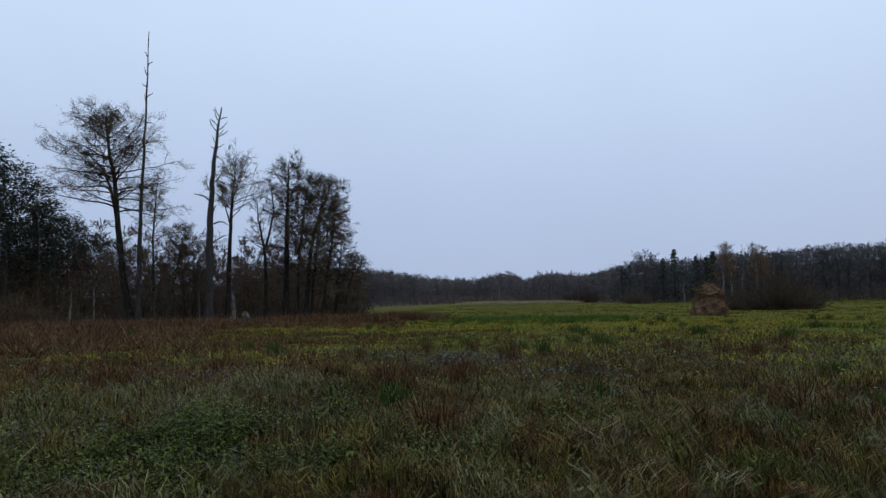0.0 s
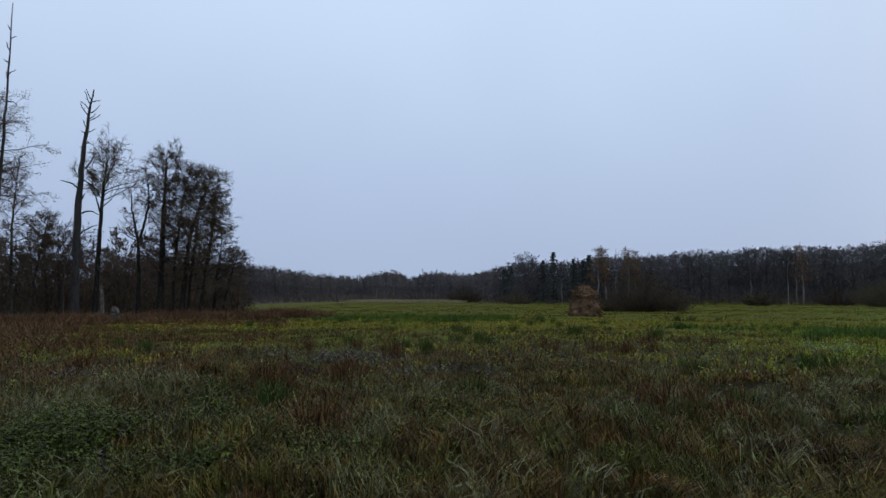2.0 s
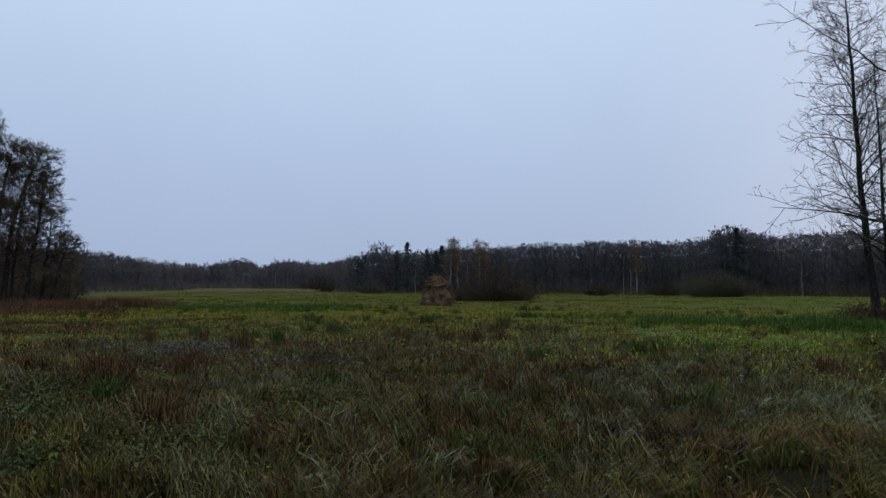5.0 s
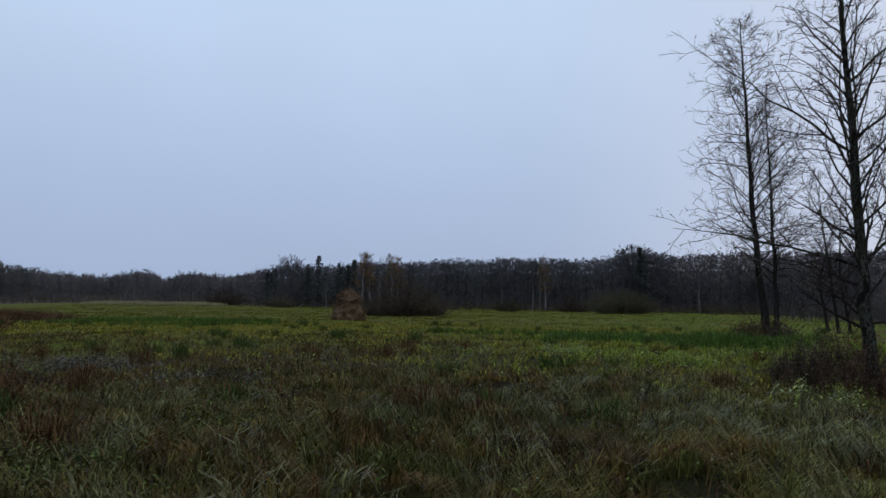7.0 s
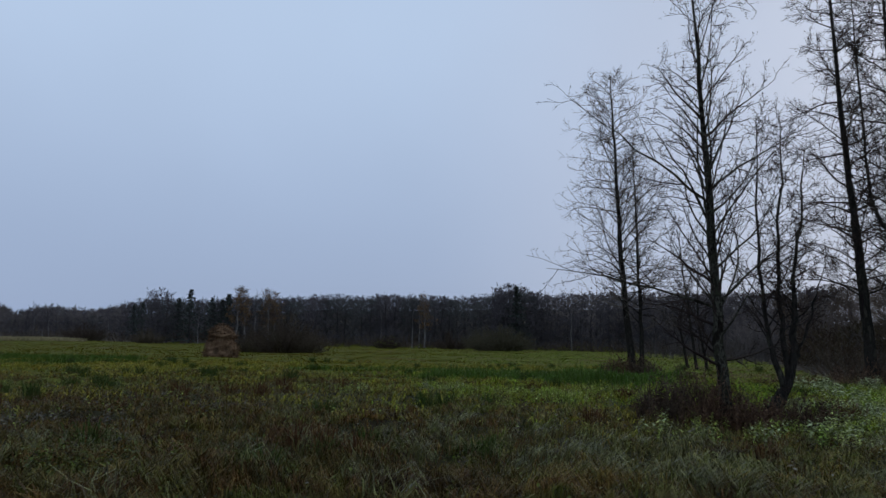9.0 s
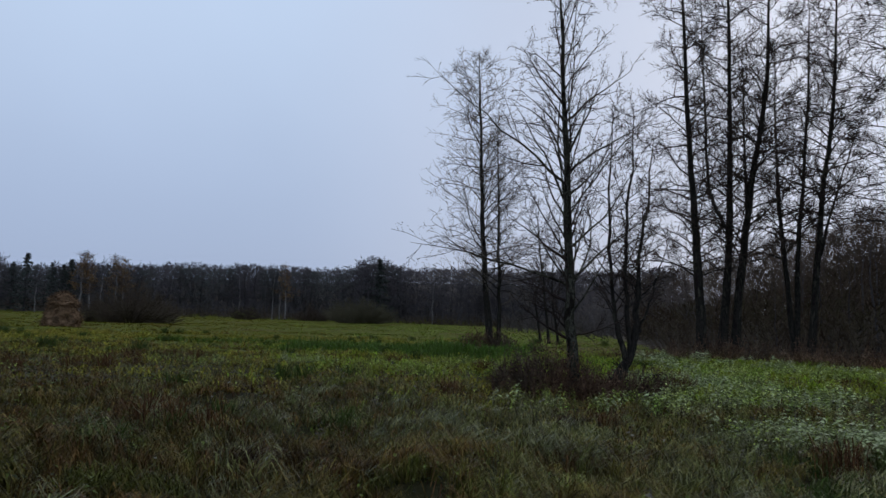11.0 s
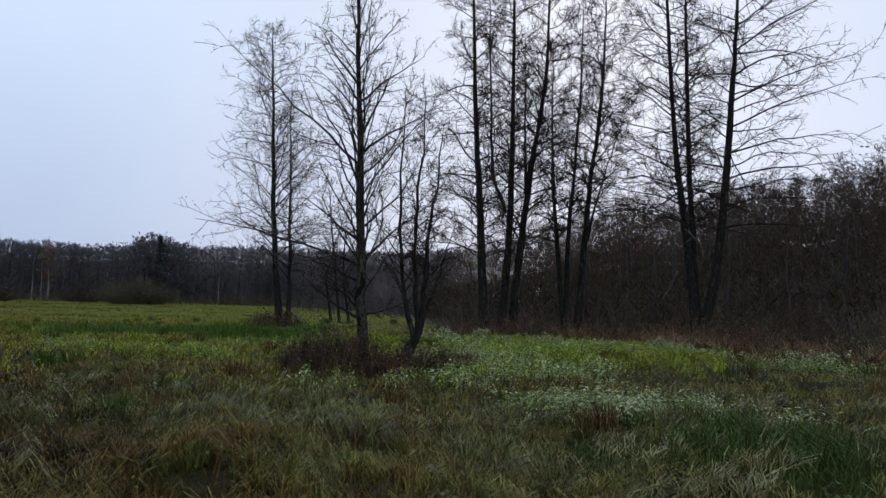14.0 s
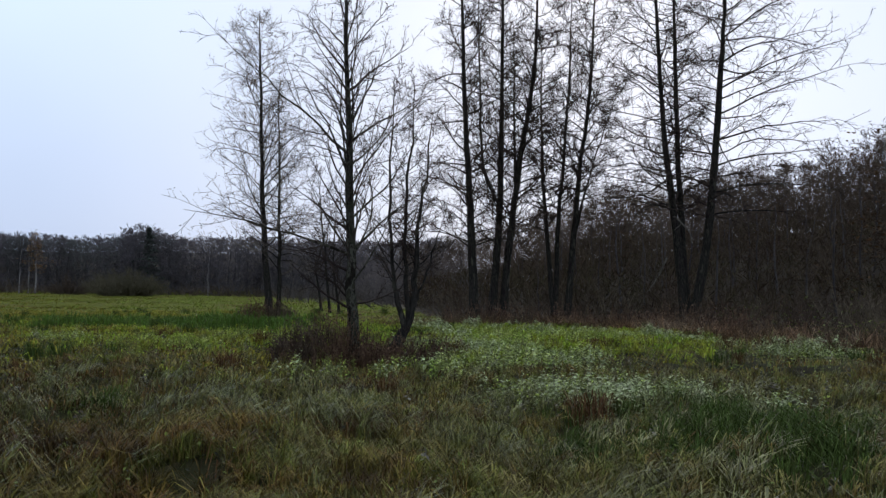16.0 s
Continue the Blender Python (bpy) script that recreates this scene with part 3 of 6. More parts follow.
bare_tree("alder_tree", at(59.3, 17.2), [
    (stem(59.3, 17.2, (60.1, 0.38), (60.82, 0.78), (61.7, 1.45)), 0.19, 0.45, 0.15),
    (up_from(61.6, 17.2, 1.3, (61.75, 2.1), (61.7, 2.9), (62.4, 4.2), (62.8, 5.9)), 0.08),
    (up_from(60.9, 17.2, 0.8, (60.2, 1.5), (59.9, 2.1), (59.57, 3.4), (59.65, 5.0), (59.75, 6.7)), 0.07),
    (up_from(61.2, 17.2, 1.0, (61.0, 1.8), (60.92, 2.6), (60.9, 4.0), (61.3, 5.4), (61.35, 6.8)), 0.065),
    (up_from(61.7, 17.2, 1.4, (62.4, 1.9), (63.3, 2.8), (64.0, 3.6)), 0.035, 0.85, 0.4)],
    "leaning bare alder forked into thin upright stems near the ground", 12, n1=26, n2=7, n3=4, angle=52, up=0.05, reach=0.17, span=(0.22, 0.98), bark=WETBARK, cones=1500, twig=0.0056, twig_len=0.19, cone_size=0.019, limb=0.02, shown=10)
bare_tree("alder_tree", at(50.6, 40), [
    (stem(50.77, 40, (50.23, 3.6), (49.81, 7.8), (49.57, 12.3), (49.28, 16.6)), 0.20), (stem(51.4, 40, (51.27, 3.6), (51.1, 7.9), (50.9, 12.6)), 0.13, 0.85, 0.62)],
    "slender bare alder with two trunks and fine pale twigs", 13, n1=72, n2=9, n3=4, angle=50, up=-0.055, twigs=PALETWIG, reach=0.21, span=(0.24, 0.985), cones=6000, twig=0.0098, twig_len=0.42, ratio=0.5, cone_size=0.021, limb=0.036, wobble=0.14, shape=tapering, favour=-0.1, fork=46)
for i, (az, d, top) in enumerate(((55.2, 60, 11.5), (55.9, 62, 9.0), (54.6, 66, 8.0))):
    bare_tree("alder_tree", at(az, d), [(stem(az, d, (az - 0.6, top * 0.5), (az - 1.2 + i * 0.8, top)), 0.12)],
              "thin bare sapling at the far side of the meadow", 20 + i, n1=26, n2=6, n3=5, angle=45, up=0.02, reach=0.25, cones=0, twig=0.010, twig_len=0.4, shown=8)
ALDER = "tall bare black alder with dark cracked bark at the meadow edge"
EDGE = "alders at the meadow edge"
bare_tree("alder_tree", at(66.3, 40), [(stem(66.39, 40, (66.1, 4.6), (65.88, 6.8), (65.42, 11.5), (65.04, 17.8), (64.8, 23)), 0.27), (up_from(67.9, 40, 6.8, (66.73, 8.7), (66.65, 12.1), (66.4, 17.0), (66.2, 21.0)), 0.10, 0.85, 0.5)], ALDER, 31,
          n1=66, n2=10, n3=5, angle=58, up=-0.03, reach=0.15, span=(0.18, 0.98), shape=level, cones=5400, twig=0.0126, twig_len=0.5, ratio=0.5, cone_size=0.034, group=EDGE, fork=48)
bare_tree("alder_tree", at(68.0, 42), [
    (stem(67.56, 42, (68.1, 4.2), (68.29, 8.7), (68.3, 13.7), (68.3, 18.7), (68.3, 23)), 0.25), (stem(68.48, 42, (68.89, 4.2), (69.43, 7.8), (70.15, 11.4), (70.86, 14.0), (71.04, 18.7), (71.1, 23)), 0.25),
    (up_from(69.42, 42, 8.1, (69.29, 12), (69.18, 17.5)), 0.10, 0.85, 0.5)],
    "bare black alder with three dark trunks rising from one foot", 32, n1=58, n2=10, n3=4, angle=56, up=-0.02, reach=0.14, span=(0.2, 0.98), shape=level, cones=4500, twig=0.0126, twig_len=0.5, ratio=0.5, cone_size=0.034, group=EDGE, fork=48)
bare_tree("alder_tree", at(72.7, 43), [
    (stem(72.48, 43, (71.93, 4.6), (71.58, 7.9), (71.32, 12.3), (71.47, 17.5)), 0.17, 0.85, 0.8), (stem(72.57, 43, (72.64, 5.6), (73.18, 9.9), (73.61, 15.0), (73.67, 20)), 0.17, 0.85, 0.8),
    (stem(73.3, 43, (73.88, 4.6), (74.21, 8.6), (75.06, 12.6), (75.4, 17), (75.5, 22)), 0.21), (up_from(74.15, 43, 5.6, (74.95, 8.3), (76.17, 11.2), (77.4, 14)), 0.08, 0.85, 0.5)],
    "bare black alder with four slender spreading trunks", 33, n1=58, n2=9, n3=5, angle=58, up=-0.02, reach=0.14, span=(0.3, 0.98), shape=level, cones=5100, twig=0.0126, twig_len=0.5, ratio=0.5, cone_size=0.03, group=EDGE, fork=48)
bare_tree("alder_tree", at(82.0, 42), [
    (stem(82.1, 42, (81.62, 4.4), (80.9, 8.4), (80.44, 11.9), (80.04, 18.4), (79.8, 24)), 0.26), (stem(82.25, 42.3, (81.94, 4.4), (81.64, 8.1), (81.44, 13.5), (81.37, 18.3), (81.3, 23)), 0.23)],
    "tall bare black alder with two close straight trunks", 34, n1=60, n2=10, n3=5, angle=68, up=-0.02, wobble=0.14, limb=0.045, reach=0.185, span=(0.28, 0.98), shape=level, cones=6000, twig=0.0126, twig_len=0.5, ratio=0.46, cone_size=0.028, favour=-0.35, group=EDGE, fork=44)
bare_tree("alder_tree", at(82.6, 41.7), [(stem(82.54, 41.7, (83.61, 4.3), (84.05, 7.7), (84.48, 12.4), (84.84, 15.5), (85.06, 18), (85.3, 24)), 0.27)],
          "bare black alder with long level branches over the thicket", 35,
          limbs=((0, 7.2, 80, 6.4, 20, -14), (0, 8.6, 95, 6.6, 26, -4), (0, 10.0, 75, 6.8, 22, -6), (0, 11.4, 90, 7.4, 28, 4), (0, 12.8, 100, 7.2, 30, 6), (0, 14.2, 80, 6.6, 34, 14), (0, 15.6, 95, 5.6, 38, 18), (0, 6.0, 100, 4.6, 10, -18), (0, 17.0, 85, 4.6, 40, 26), (0, 9.2, -80, 3.6, 22, 0)),
          n1=48, n2=12, n3=4, angle=72, up=-0.02, wobble=0.14, limb=0.045, reach=0.17, span=(0.22, 0.98), shape=level, cones=6000, twig=0.0126, twig_len=0.5, ratio=0.46, cone_size=0.028, favour=0.35, group=EDGE, fork=44)

# trees standing in the reeds on the other side
LD = 72
bare_tree("alder_tree", at(-23.0, LD), [
    (stem(-23.0, LD, (-23.69, 5.3), (-24.04, 9.9), (-24.24, 13.5), (-24.70, 16.0), (-24.92, 19.1)), 0.34), (up_from(-24.0, LD, 9.1, (-24.48, 12.4), (-25.09, 14.2), (-26.2, 15.4)), 0.15, 0.85, 0.12)],
    "broad black alder with withered leaves still on its crown", 41,
    limbs=((0, 10.5, -90, 6.6, 30, -16), (0, 13.2, -85, 6.2, 18, -6), (0, 14.8, -95, 5.4, 26, 12), (0, 16.6, -90, 3.6, 40, 22), (0, 13.0, 90, 3.8, 20, -8), (0, 11.2, 85, 3.4, 16, -10), (0, 15.4, 90, 3.0, 34, 12)),
    n1=60, n2=10, n3=6, angle=66, up=-0.01, reach=0.215, span=(0.42, 0.985), shape=lambda t: 0.3 + 1.0 * np.clip((1.05 - t) / 0.4, 0, 1), cones=0, twigs=BUSHTWIG, twig=0.0145, twig_len=0.5, ratio=0.48, leaf=WITHERED, leaves=20000, leaf_size=0.06, limb=0.075)
bare_tree("alder_tree", at(-16.4, LD), [(stem(-16.4, LD, (-16.2, 9.1), (-16.06, 12.4), (-15.82, 14.6)), 0.22), (up_from(-16.2, LD, 9.1, (-16.6, 11), (-16.9, 12.8)), 0.08, 0.85, 0.4)],
          "bare alder with a fan of thin upper branches", 42, n1=34, n2=8, n3=6, angle=50, up=0.0, reach=0.19, span=(0.42, 0.98), shape=full, cones=1500, twigs=BUSHTWIG, twig=0.0145, twig_len=0.5, ratio=0.48, cone_size=0.036, favour=0.3)
bare_tree("alder_tree", at(-13.58, LD), [(stem(-13.58, LD, (-13.63, 7.0), (-14.18, 9.7), (-14.28, 12.0)), 0.18), (up_from(-13.63, LD, 7.0, (-13.01, 10.6), (-13.32, 13.7)), 0.13)],
          "crooked bare alder forked low into two trunks", 43, n1=18, n2=6, n3=5, angle=50, up=0.02, reach=0.13, span=(0.3, 0.98), cones=500, twig=0.013, twig_len=0.34, cone_size=0.036)
bare_tree("alder_tree", at(-12.1, LD), [(stem(-12.12, LD, (-12.04, 9.2), (-11.92, 15.3)), 0.32), (stem(-11.3, LD, (-11.11, 7.0), (-10.68, 11.4), (-10.33, 13.7)), 0.16, 0.85, 0.7)],
          "dense dark alder full of small cones", 44, n1=64, n2=10, n3=7, angle=60, up=-0.01, reach=0.19, span=(0.2, 0.985), shape=level, cones=2400, cone_size=0.036, twigs=BUSHTWIG, twig=0.0145, twig_len=0.5, ratio=0.48, leaf=WITHERED, leaves=10000, leaf_size=0.05)
bare_tree("alder_tree", at(-10.3, LD), [(stem(-10.68, LD, (-10.25, 7.5), (-9.3, 11.4), (-8.6, 13.6)), 0.24), (stem(-9.41, LD, (-8.97, 4.8), (-8.5, 9.0), (-8.45, 11.2)), 0.18), (stem(-10.2, LD, (-10.0, 5), (-9.6, 9), (-9.3, 13.2)), 0.14)],
          "dense dark alder with several trunks and drooping side branches", 45, n1=50, n2=10, n3=7, angle=66, up=-0.02, reach=0.2, span=(0.16, 0.98), shape=level, cones=2400, cone_size=0.036, twigs=BUSHTWIG, twig=0.0145, twig_len=0.5, ratio=0.48, leaf=WITHERED, leaves=10000, leaf_size=0.05)
bare_tree("alder_tree", at(-8.1, LD + 2), [(stem(-8.4, LD + 2, (-8.3, 3), (-8.0, 6), (-7.9, 8.6)), 0.16), (stem(-7.9, LD + 2, (-7.25, 4.0), (-6.7, 6.2)), 0.12)],
          "low spreading bare alder at the end of the thicket", 46, n1=34, n2=8, n3=6, angle=62, up=-0.01, reach=0.24, span=(0.12, 0.98), shape=full, cones=1500, twigs=BUSHTWIG, twig=0.0145, twig_len=0.5, ratio=0.48, cone_size=0.036)
bare_tree("alder_tree", at(-21.42, LD - 2), [(stem(-21.42, LD - 2, (-21.64, 7.4), (-21.33, 13.6)), 0.15), (stem(-20.6, LD - 2, (-20.1, 4), (-19.7, 7), (-19.3, 9.6)), 0.11)],
          "thin pale-barked alder with a bushy lower crown", 47, n1=36, n2=8, n3=6, angle=60, up=0.0, reach=0.23, span=(0.16, 0.9), shape=lambda t: 0.2 + 1.1 * np.clip(1 - t, 0, 1), cones=1500, twigs=BUSHTWIG, twig=0.0145, twig_len=0.5, ratio=0.48, cone_size=0.036, bark=MOSSY)
bare_tree("alder_tree", at(-18.9, LD + 6), [(stem(-18.6, LD + 6, (-18.7, 4), (-18.9, 8.5)), 0.13), (stem(-19.3, LD + 6, (-19.5, 4), (-19.9, 9.0)), 0.12)],
          "low bare alder in the thicket", 48, n1=34, n2=8, n3=6, angle=58, up=0.0, reach=0.3, span=(0.15, 0.98), shape=full, cones=1200, twigs=BUSHTWIG, twig=0.0145, twig_len=0.5, ratio=0.48, cone_size=0.036)


def dead_tree(base_az, d, marks, r0, seed, label, stubs=16, stub_len=1.2):
    """A standing dead trunk: no bark, a broken top and stubs of branches."""
    rng = np.random.default_rng(seed)
    base = at(base_az, d)
    tree = thing("dead_tree", base, label, "dead tree")
    k = 22
    path = curve_path(stem(base_az, d, *marks), k, rng, 0.03)[None] - np.array(list(base))
    prof = np.linspace(1, 0.10, k) ** 0.9
    prof[0] *= 1.25
    rad = (r0 * prof * rng.uniform(0.92, 1.08, k))[None]
    part("trunk", tubes(path, rad, 9), DEADWOOD, tree, soft=True)
    length = np.linalg.norm(np.diff(path[0], axis=0), axis=1).sum()
    pos, way, ln, r, _ = sprout(rng, path, rad, np.array([length]), stubs, (0.36, 0.95), 62, stub_len / length, lambda t: (0.6 + 0.5 * np.sin(t * 9)) * np.clip(1.75 - 1.3 * t, 0.3, 1), golden=True, thick=0.35)
    p1, r1 = grow(rng, pos, way, ln, np.clip(r, 0.055, 0.11), 5, 0.20, 0.14, 0.4)
    for b in range(len(ln)):
        g = [tubes(p1[b:b + 1], r1[b:b + 1], 5)]
        ps, ws, l2, r2, _ = sprout(rng, p1[b:b + 1], r1[b:b + 1], ln[b:b + 1], 3, (0.35, 1.0), 45, 0.35)
        g.append(spikes(ps, unit(ws) * l2[:, None], np.clip(r2, 0.02, 0.04)))
        part("branch_stub", join(*g), DEADWOOD, tree)
    return tree


dead_tree(-22.55, LD, ((-22.5, 9), (-22.28, 16.8), (-22.08, 27.2)), 0.24, 51, "very tall thin dead spruce trunk with a few bare stubs", 18, 1.5)
dead_tree(-17.68, LD, ((-17.69, 8.0), (-17.56, 12.8), (-17.31, 17.0), (-16.92, 20.5)), 0.40, 52, "thick grey dead trunk with broken crooked branch stubs", 26, 2.1)
snag = [o for o in bpy.data.objects if o.name.startswith("dead_tree")][-1]
for (a0, h0), (a1, h1), (a2, h2), r in (((-17.45, 11.2), (-18.1, 11.9), (-18.75, 12.1), 0.10), ((-17.4, 9.2), (-16.9, 9.6), (-16.3, 9.2), 0.09), ((-17.5, 7.4), (-16.95, 8.0), (-16.4, 8.3), 0.08), ((-17.3, 13.2), (-16.8, 14.2), (-16.7, 14.9), 0.08)):
    bend = curve_path([mark(a, LD, h) - snag.location for a, h in ((a0, h0), (a1, h1), (a2, h2))], 7, np.random.default_rng(int(h0 * 10)), 0.05)[None]
    part("limb", tubes(bend, (r * np.linspace(1, 0.35, 7))[None], 6), DEADWOOD, snag, soft=True)
dead_tree(-18.4, LD - 1, ((-18.4, 2.5), (-18.4, 5.6)), 0.12, 53, "short dead pole without branches", 2, 0.5)


def stump(az, d, h, r, seed, label):
    """A broken trunk with a splintered top."""
    rng = np.random.default_rng(seed)
    base = at(az, d, 0.05)
    k, n = 9, 14
    path = np.stack([np.linspace(0, rng.normal(0, 0.12), k), np.linspace(0, rng.normal(0, 0.1), k), np.linspace(0, h, k)], -1)[None]
    rad = (r * np.linspace(1.2, 0.75, k))[None]
    v, f = tubes(path, rad, n)
    v = v.reshape(k, n, 3)
    v[-1, :, 2] += rng.uniform(-0.45, 0.4, n) * h * 0.5
    v[-3, :, 2] += rng.uniform(-0.1, 0.1, n) * h * 0.3
    v[:, :, :2] += (rng.normal(scale=r * 0.35, size=(k, 1, 2)) * np.linspace(0, 1, k)[:, None, None])
    v[-2, :, 2] += rng.uniform(-0.1, 0.1, n) * h * 0.3
    v[:, :, :2] += rng.normal(scale=r * 0.06, size=(k, n, 2))
    ob = part("stump", (v.reshape(-1, 3), f), PALEWOOD)
    sol = ob.modifiers.new("wall", "SOLIDIFY")
    sol.thickness = r * 0.35
    ob.location = base
    return tagged(ob, label, "tree stump")


stump(-15.9, 66, 2.5, 0.16, 61, "broken bleached snag with a splintered top in the reeds")
stump(-15.0, 58, 1.05, 0.28, 62, "low bleached stump in the brown grass")
stump(-27.0, 66, 2.4, 0.10, 63, "thin bleached snag before the dark pines")
stump(-25.4, 70, 2.9, 0.07, 64, "thin pale broken birch trunk in the reeds")


def fallen_branch(az, d, z, way, length, seed, label):
    rng = np.random.default_rng(seed)
    base = at(az, d) + Vector((0, 0, z))
    ob_path, ob_rad = grow(rng, np.zeros((1, 3)), np.array([way], float), np.array([length]), np.array([0.05]), 9, 0.18, 0.0)
    ps, ws, l2, r2, _ = sprout(rng, ob_path, ob_rad, np.array([length]), 9, (0.15, 1.0), 45, 0.35)
    p2, r2 = grow(rng, ps, ws, l2, np.clip(r2, 0.012, 0.03), 4, 0.2, 0.0)
    ob = part("dead_branch", join(tubes(ob_path, ob_rad, 6), tubes(p2, r2, 4)), PALEWOOD)
    ob.location = base
    return tagged(ob, label, "branch")


fallen_branch(80.8, 41.0, 3.7, (-0.05, 0.35, -0.9), 2.0, 71, "bleached broken branch hanging against an alder trunk")
fallen_branch(81.3, 41.0, 5.9, (0.15, -0.9, -0.45), 2.0, 73, "bleached broken branch caught between two alder trunks")
fallen_branch(89.5, 37, 0.35, (-0.75, 0.5, 0.22), 3.6, 72, "long bleached branch lying in the brush")


# ---------------------------------------------------------------- bushes
def bush(name, place, width, height, label, seed, stems=60, n2=7, n3=5, twig=0.012, mat=BUSHTWIG, leaf=None, leaves=0, leaf_size=0.08, category="bush", group="", spread=1.0):
    rng = np.random.default_rng(seed)
    ob = thing(name, place, label, category, group)
    a, q = rng.uniform(0, 2 * np.pi, stems), np.sqrt(rng.random(stems))
    start = np.stack([np.cos(a) * q * width * 0.25, np.sin(a) * q * width * 0.25, np.full(stems, -0.05)], -1)
    tilt = q * 1.3 * spread
    way = np.stack([np.cos(a) * np.sin(tilt), np.sin(a) * np.sin(tilt), np.cos(tilt)], -1)
    ln = rng.uniform(0.72, 1.0, stems) / np.sqrt((np.sin(tilt) / (width * 0.36)) ** 2 + (np.cos(tilt) / height) ** 2)
    p1, r1 = grow(rng, start, way, ln, np.full(stems, 0.015 + 0.004 * height), 5, 0.08, 0.04)
    ps, ws, l2, r2, _ = sprout(rng, p1, r1, ln, n2, (0.1, 1.0), 32, 0.36)
    p2, r2 = grow(rng, ps, ws, l2, np.clip(r2, twig, 0.03), 3, 0.12, 0.08)
    pt, wt, l3, _, _ = sprout(rng, p2, r2, l2, n3, (0.1, 1.0), 32, 0.55)
    tips = unit(wt + np.array([0, 0, 0.2])) * np.clip(l3, 0.2, 1.2)[:, None]
    tagged(part("crown", join(tubes(p1, r1, 3), spikes(ps, unit(ws) * l2[:, None], np.clip(r2[:, 0], twig, 0.03)), spikes(pt, tips, np.full(len(pt), twig))), mat, ob), kind="stuff")
    if leaf is not None:
        c = (pt + tips * rng.uniform(0.3, 1, (len(pt), 1)))[rng.permutation(len(pt))[:leaves]]
        tagged(part("foliage", chips(rng, c, rng.uniform(0.6, 1.3, len(c)) * leaf_size), leaf, ob), kind="stuff")
    return ob


BIG_BUSH = "rounded leafless willow bush, dark and dense, on the open meadow"
bush("willow_bush", at(24.2, 108), 11.5, 6.6, BIG_BUSH, 81, 260, 8, 5, 0.024)
bush("willow_bush", at(22.3, 110), 6.5, 5.8, "leafless willow bush behind the haystack", 82, 80, 8, 5, 0.022)
bush("willow_bush", at(26.2, 111), 6.0, 4.8, "leafless willow bush at the end of the dark thicket", 83, 80, 8, 5, 0.022)
bush("willow_bush", at(40.6, 178), 17.0, 6.4, "broad domed willow bush with brownish twigs before the forest", 84, 330, 8, 5, 0.034, mat=WILLOW)
bush("willow_bush", at(37.0, 196), 9.0, 6.0, "tall leafless willow bush before the forest", 85, 120, 8, 5, 0.03)
bush("willow_bush", at(32.0, 190), 7.0, 4.2, "rounded leafless willow bush at the forest edge", 86, 110, 8, 5, 0.03, leaf=HERB, leaves=250, leaf_size=0.16)
bush("willow_bush", at(10.6, 222), 12.0, 5.5, "wide dark willow bush where the meadow ends", 87, 150, 8, 5, 0.035)
bush("willow_bush", at(14.6, 215), 9.0, 5.0, "leafless bush at the edge of the far meadow", 88, 120, 8, 5, 0.035)
bush("willow_bush", at(-30.4, 62), 6.5, 2.9, "bush with yellowish-brown withered leaves before the pines", 89, 110, 8, 6, 0.012, leaf=OAKLEAF, leaves=2600, leaf_size=0.09)


# ---------------------------------------------------------------- woodland trees, built once and set out in rows
def wood_bare(name, label, seed, h=12.0, n1=24, n2=5, n3=3, twig=0.03, leaf=None, leaves=0, bark=None, angle=45, reach=0.26, up=0.04, lsize=0.2, girth=0.17, low=0.12, haze=0, haze_size=0.7, slim=0.2, twigs=None):
    """A leafless tree of the wood; haze: how many sprays of fine twigs fill its crown."""
    rng = np.random.default_rng(seed)
    ob = thing(name, (0, 0, 0), label, "tree")
    k = 9
    path = curve_path([(0, 0, -0.3), (rng.normal(0, 0.25), rng.normal(0, 0.25), h * 0.5), (rng.normal(0, 0.5), rng.normal(0, 0.5), h)], k, rng, 0.06)[None]
    rad = (girth * np.linspace(1, 0.1, k))[None]
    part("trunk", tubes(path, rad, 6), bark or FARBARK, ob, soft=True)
    ps, ws, ln, r, _ = sprout(rng, path, rad, np.array([h]), n1, (low, 0.99), angle, reach, lambda t: 0.4 + 1.0 * np.clip(1.1 - t, 0, 1), True, 0.45)
    p1, r1 = grow(rng, ps, ws, ln, np.clip(r, twig, 0.06), 4, 0.12, up)
    p2s, w2, l2, r2, _ = sprout(rng, p1, r1, ln, n2, (0.15, 1), 42, 0.42)
    p3, w3, l3, _, _ = sprout(rng, np.stack([p2s, p2s + unit(w2) * l2[:, None]], 1), np.full((len(l2), 2), twig), l2, n3, (0.1, 1), 38, 0.6)
    tips = unit(w3 + np.array([0, 0, 0.2])) * np.clip(l3, 0.3, 1.2)[:, None]
    wood = [tubes(p1, r1, 3), spikes(p2s, unit(w2) * l2[:, None], np.full(len(l2), twig * 1.2)), spikes(p3, tips, np.full(len(p3), twig))]
    if haze:
        c = rng.integers(0, len(p3), haze)
        wood.append(sprays(rng, p3[c] + rng.normal(scale=0.25, size=(haze, 3)), w3[c] + np.array([0, 0, 0.6]), rng.uniform(0.5, 1.3, haze) * haze_size, slim))
    part("crown", join(*wood), twigs or FARTWIG, ob)
    if leaf is not None:
        c = (p3 + tips * rng.uniform(0.1, 1, (len(p3), 1)))[rng.integers(0, len(p3), leaves)] + rng.normal(scale=0.25, size=(leaves, 3))
        tagged(part("foliage", chips(rng, c, rng.uniform(0.7, 1.3, len(c)) * lsize), leaf, ob), kind="stuff")
    ob["height"] = h
    return ob


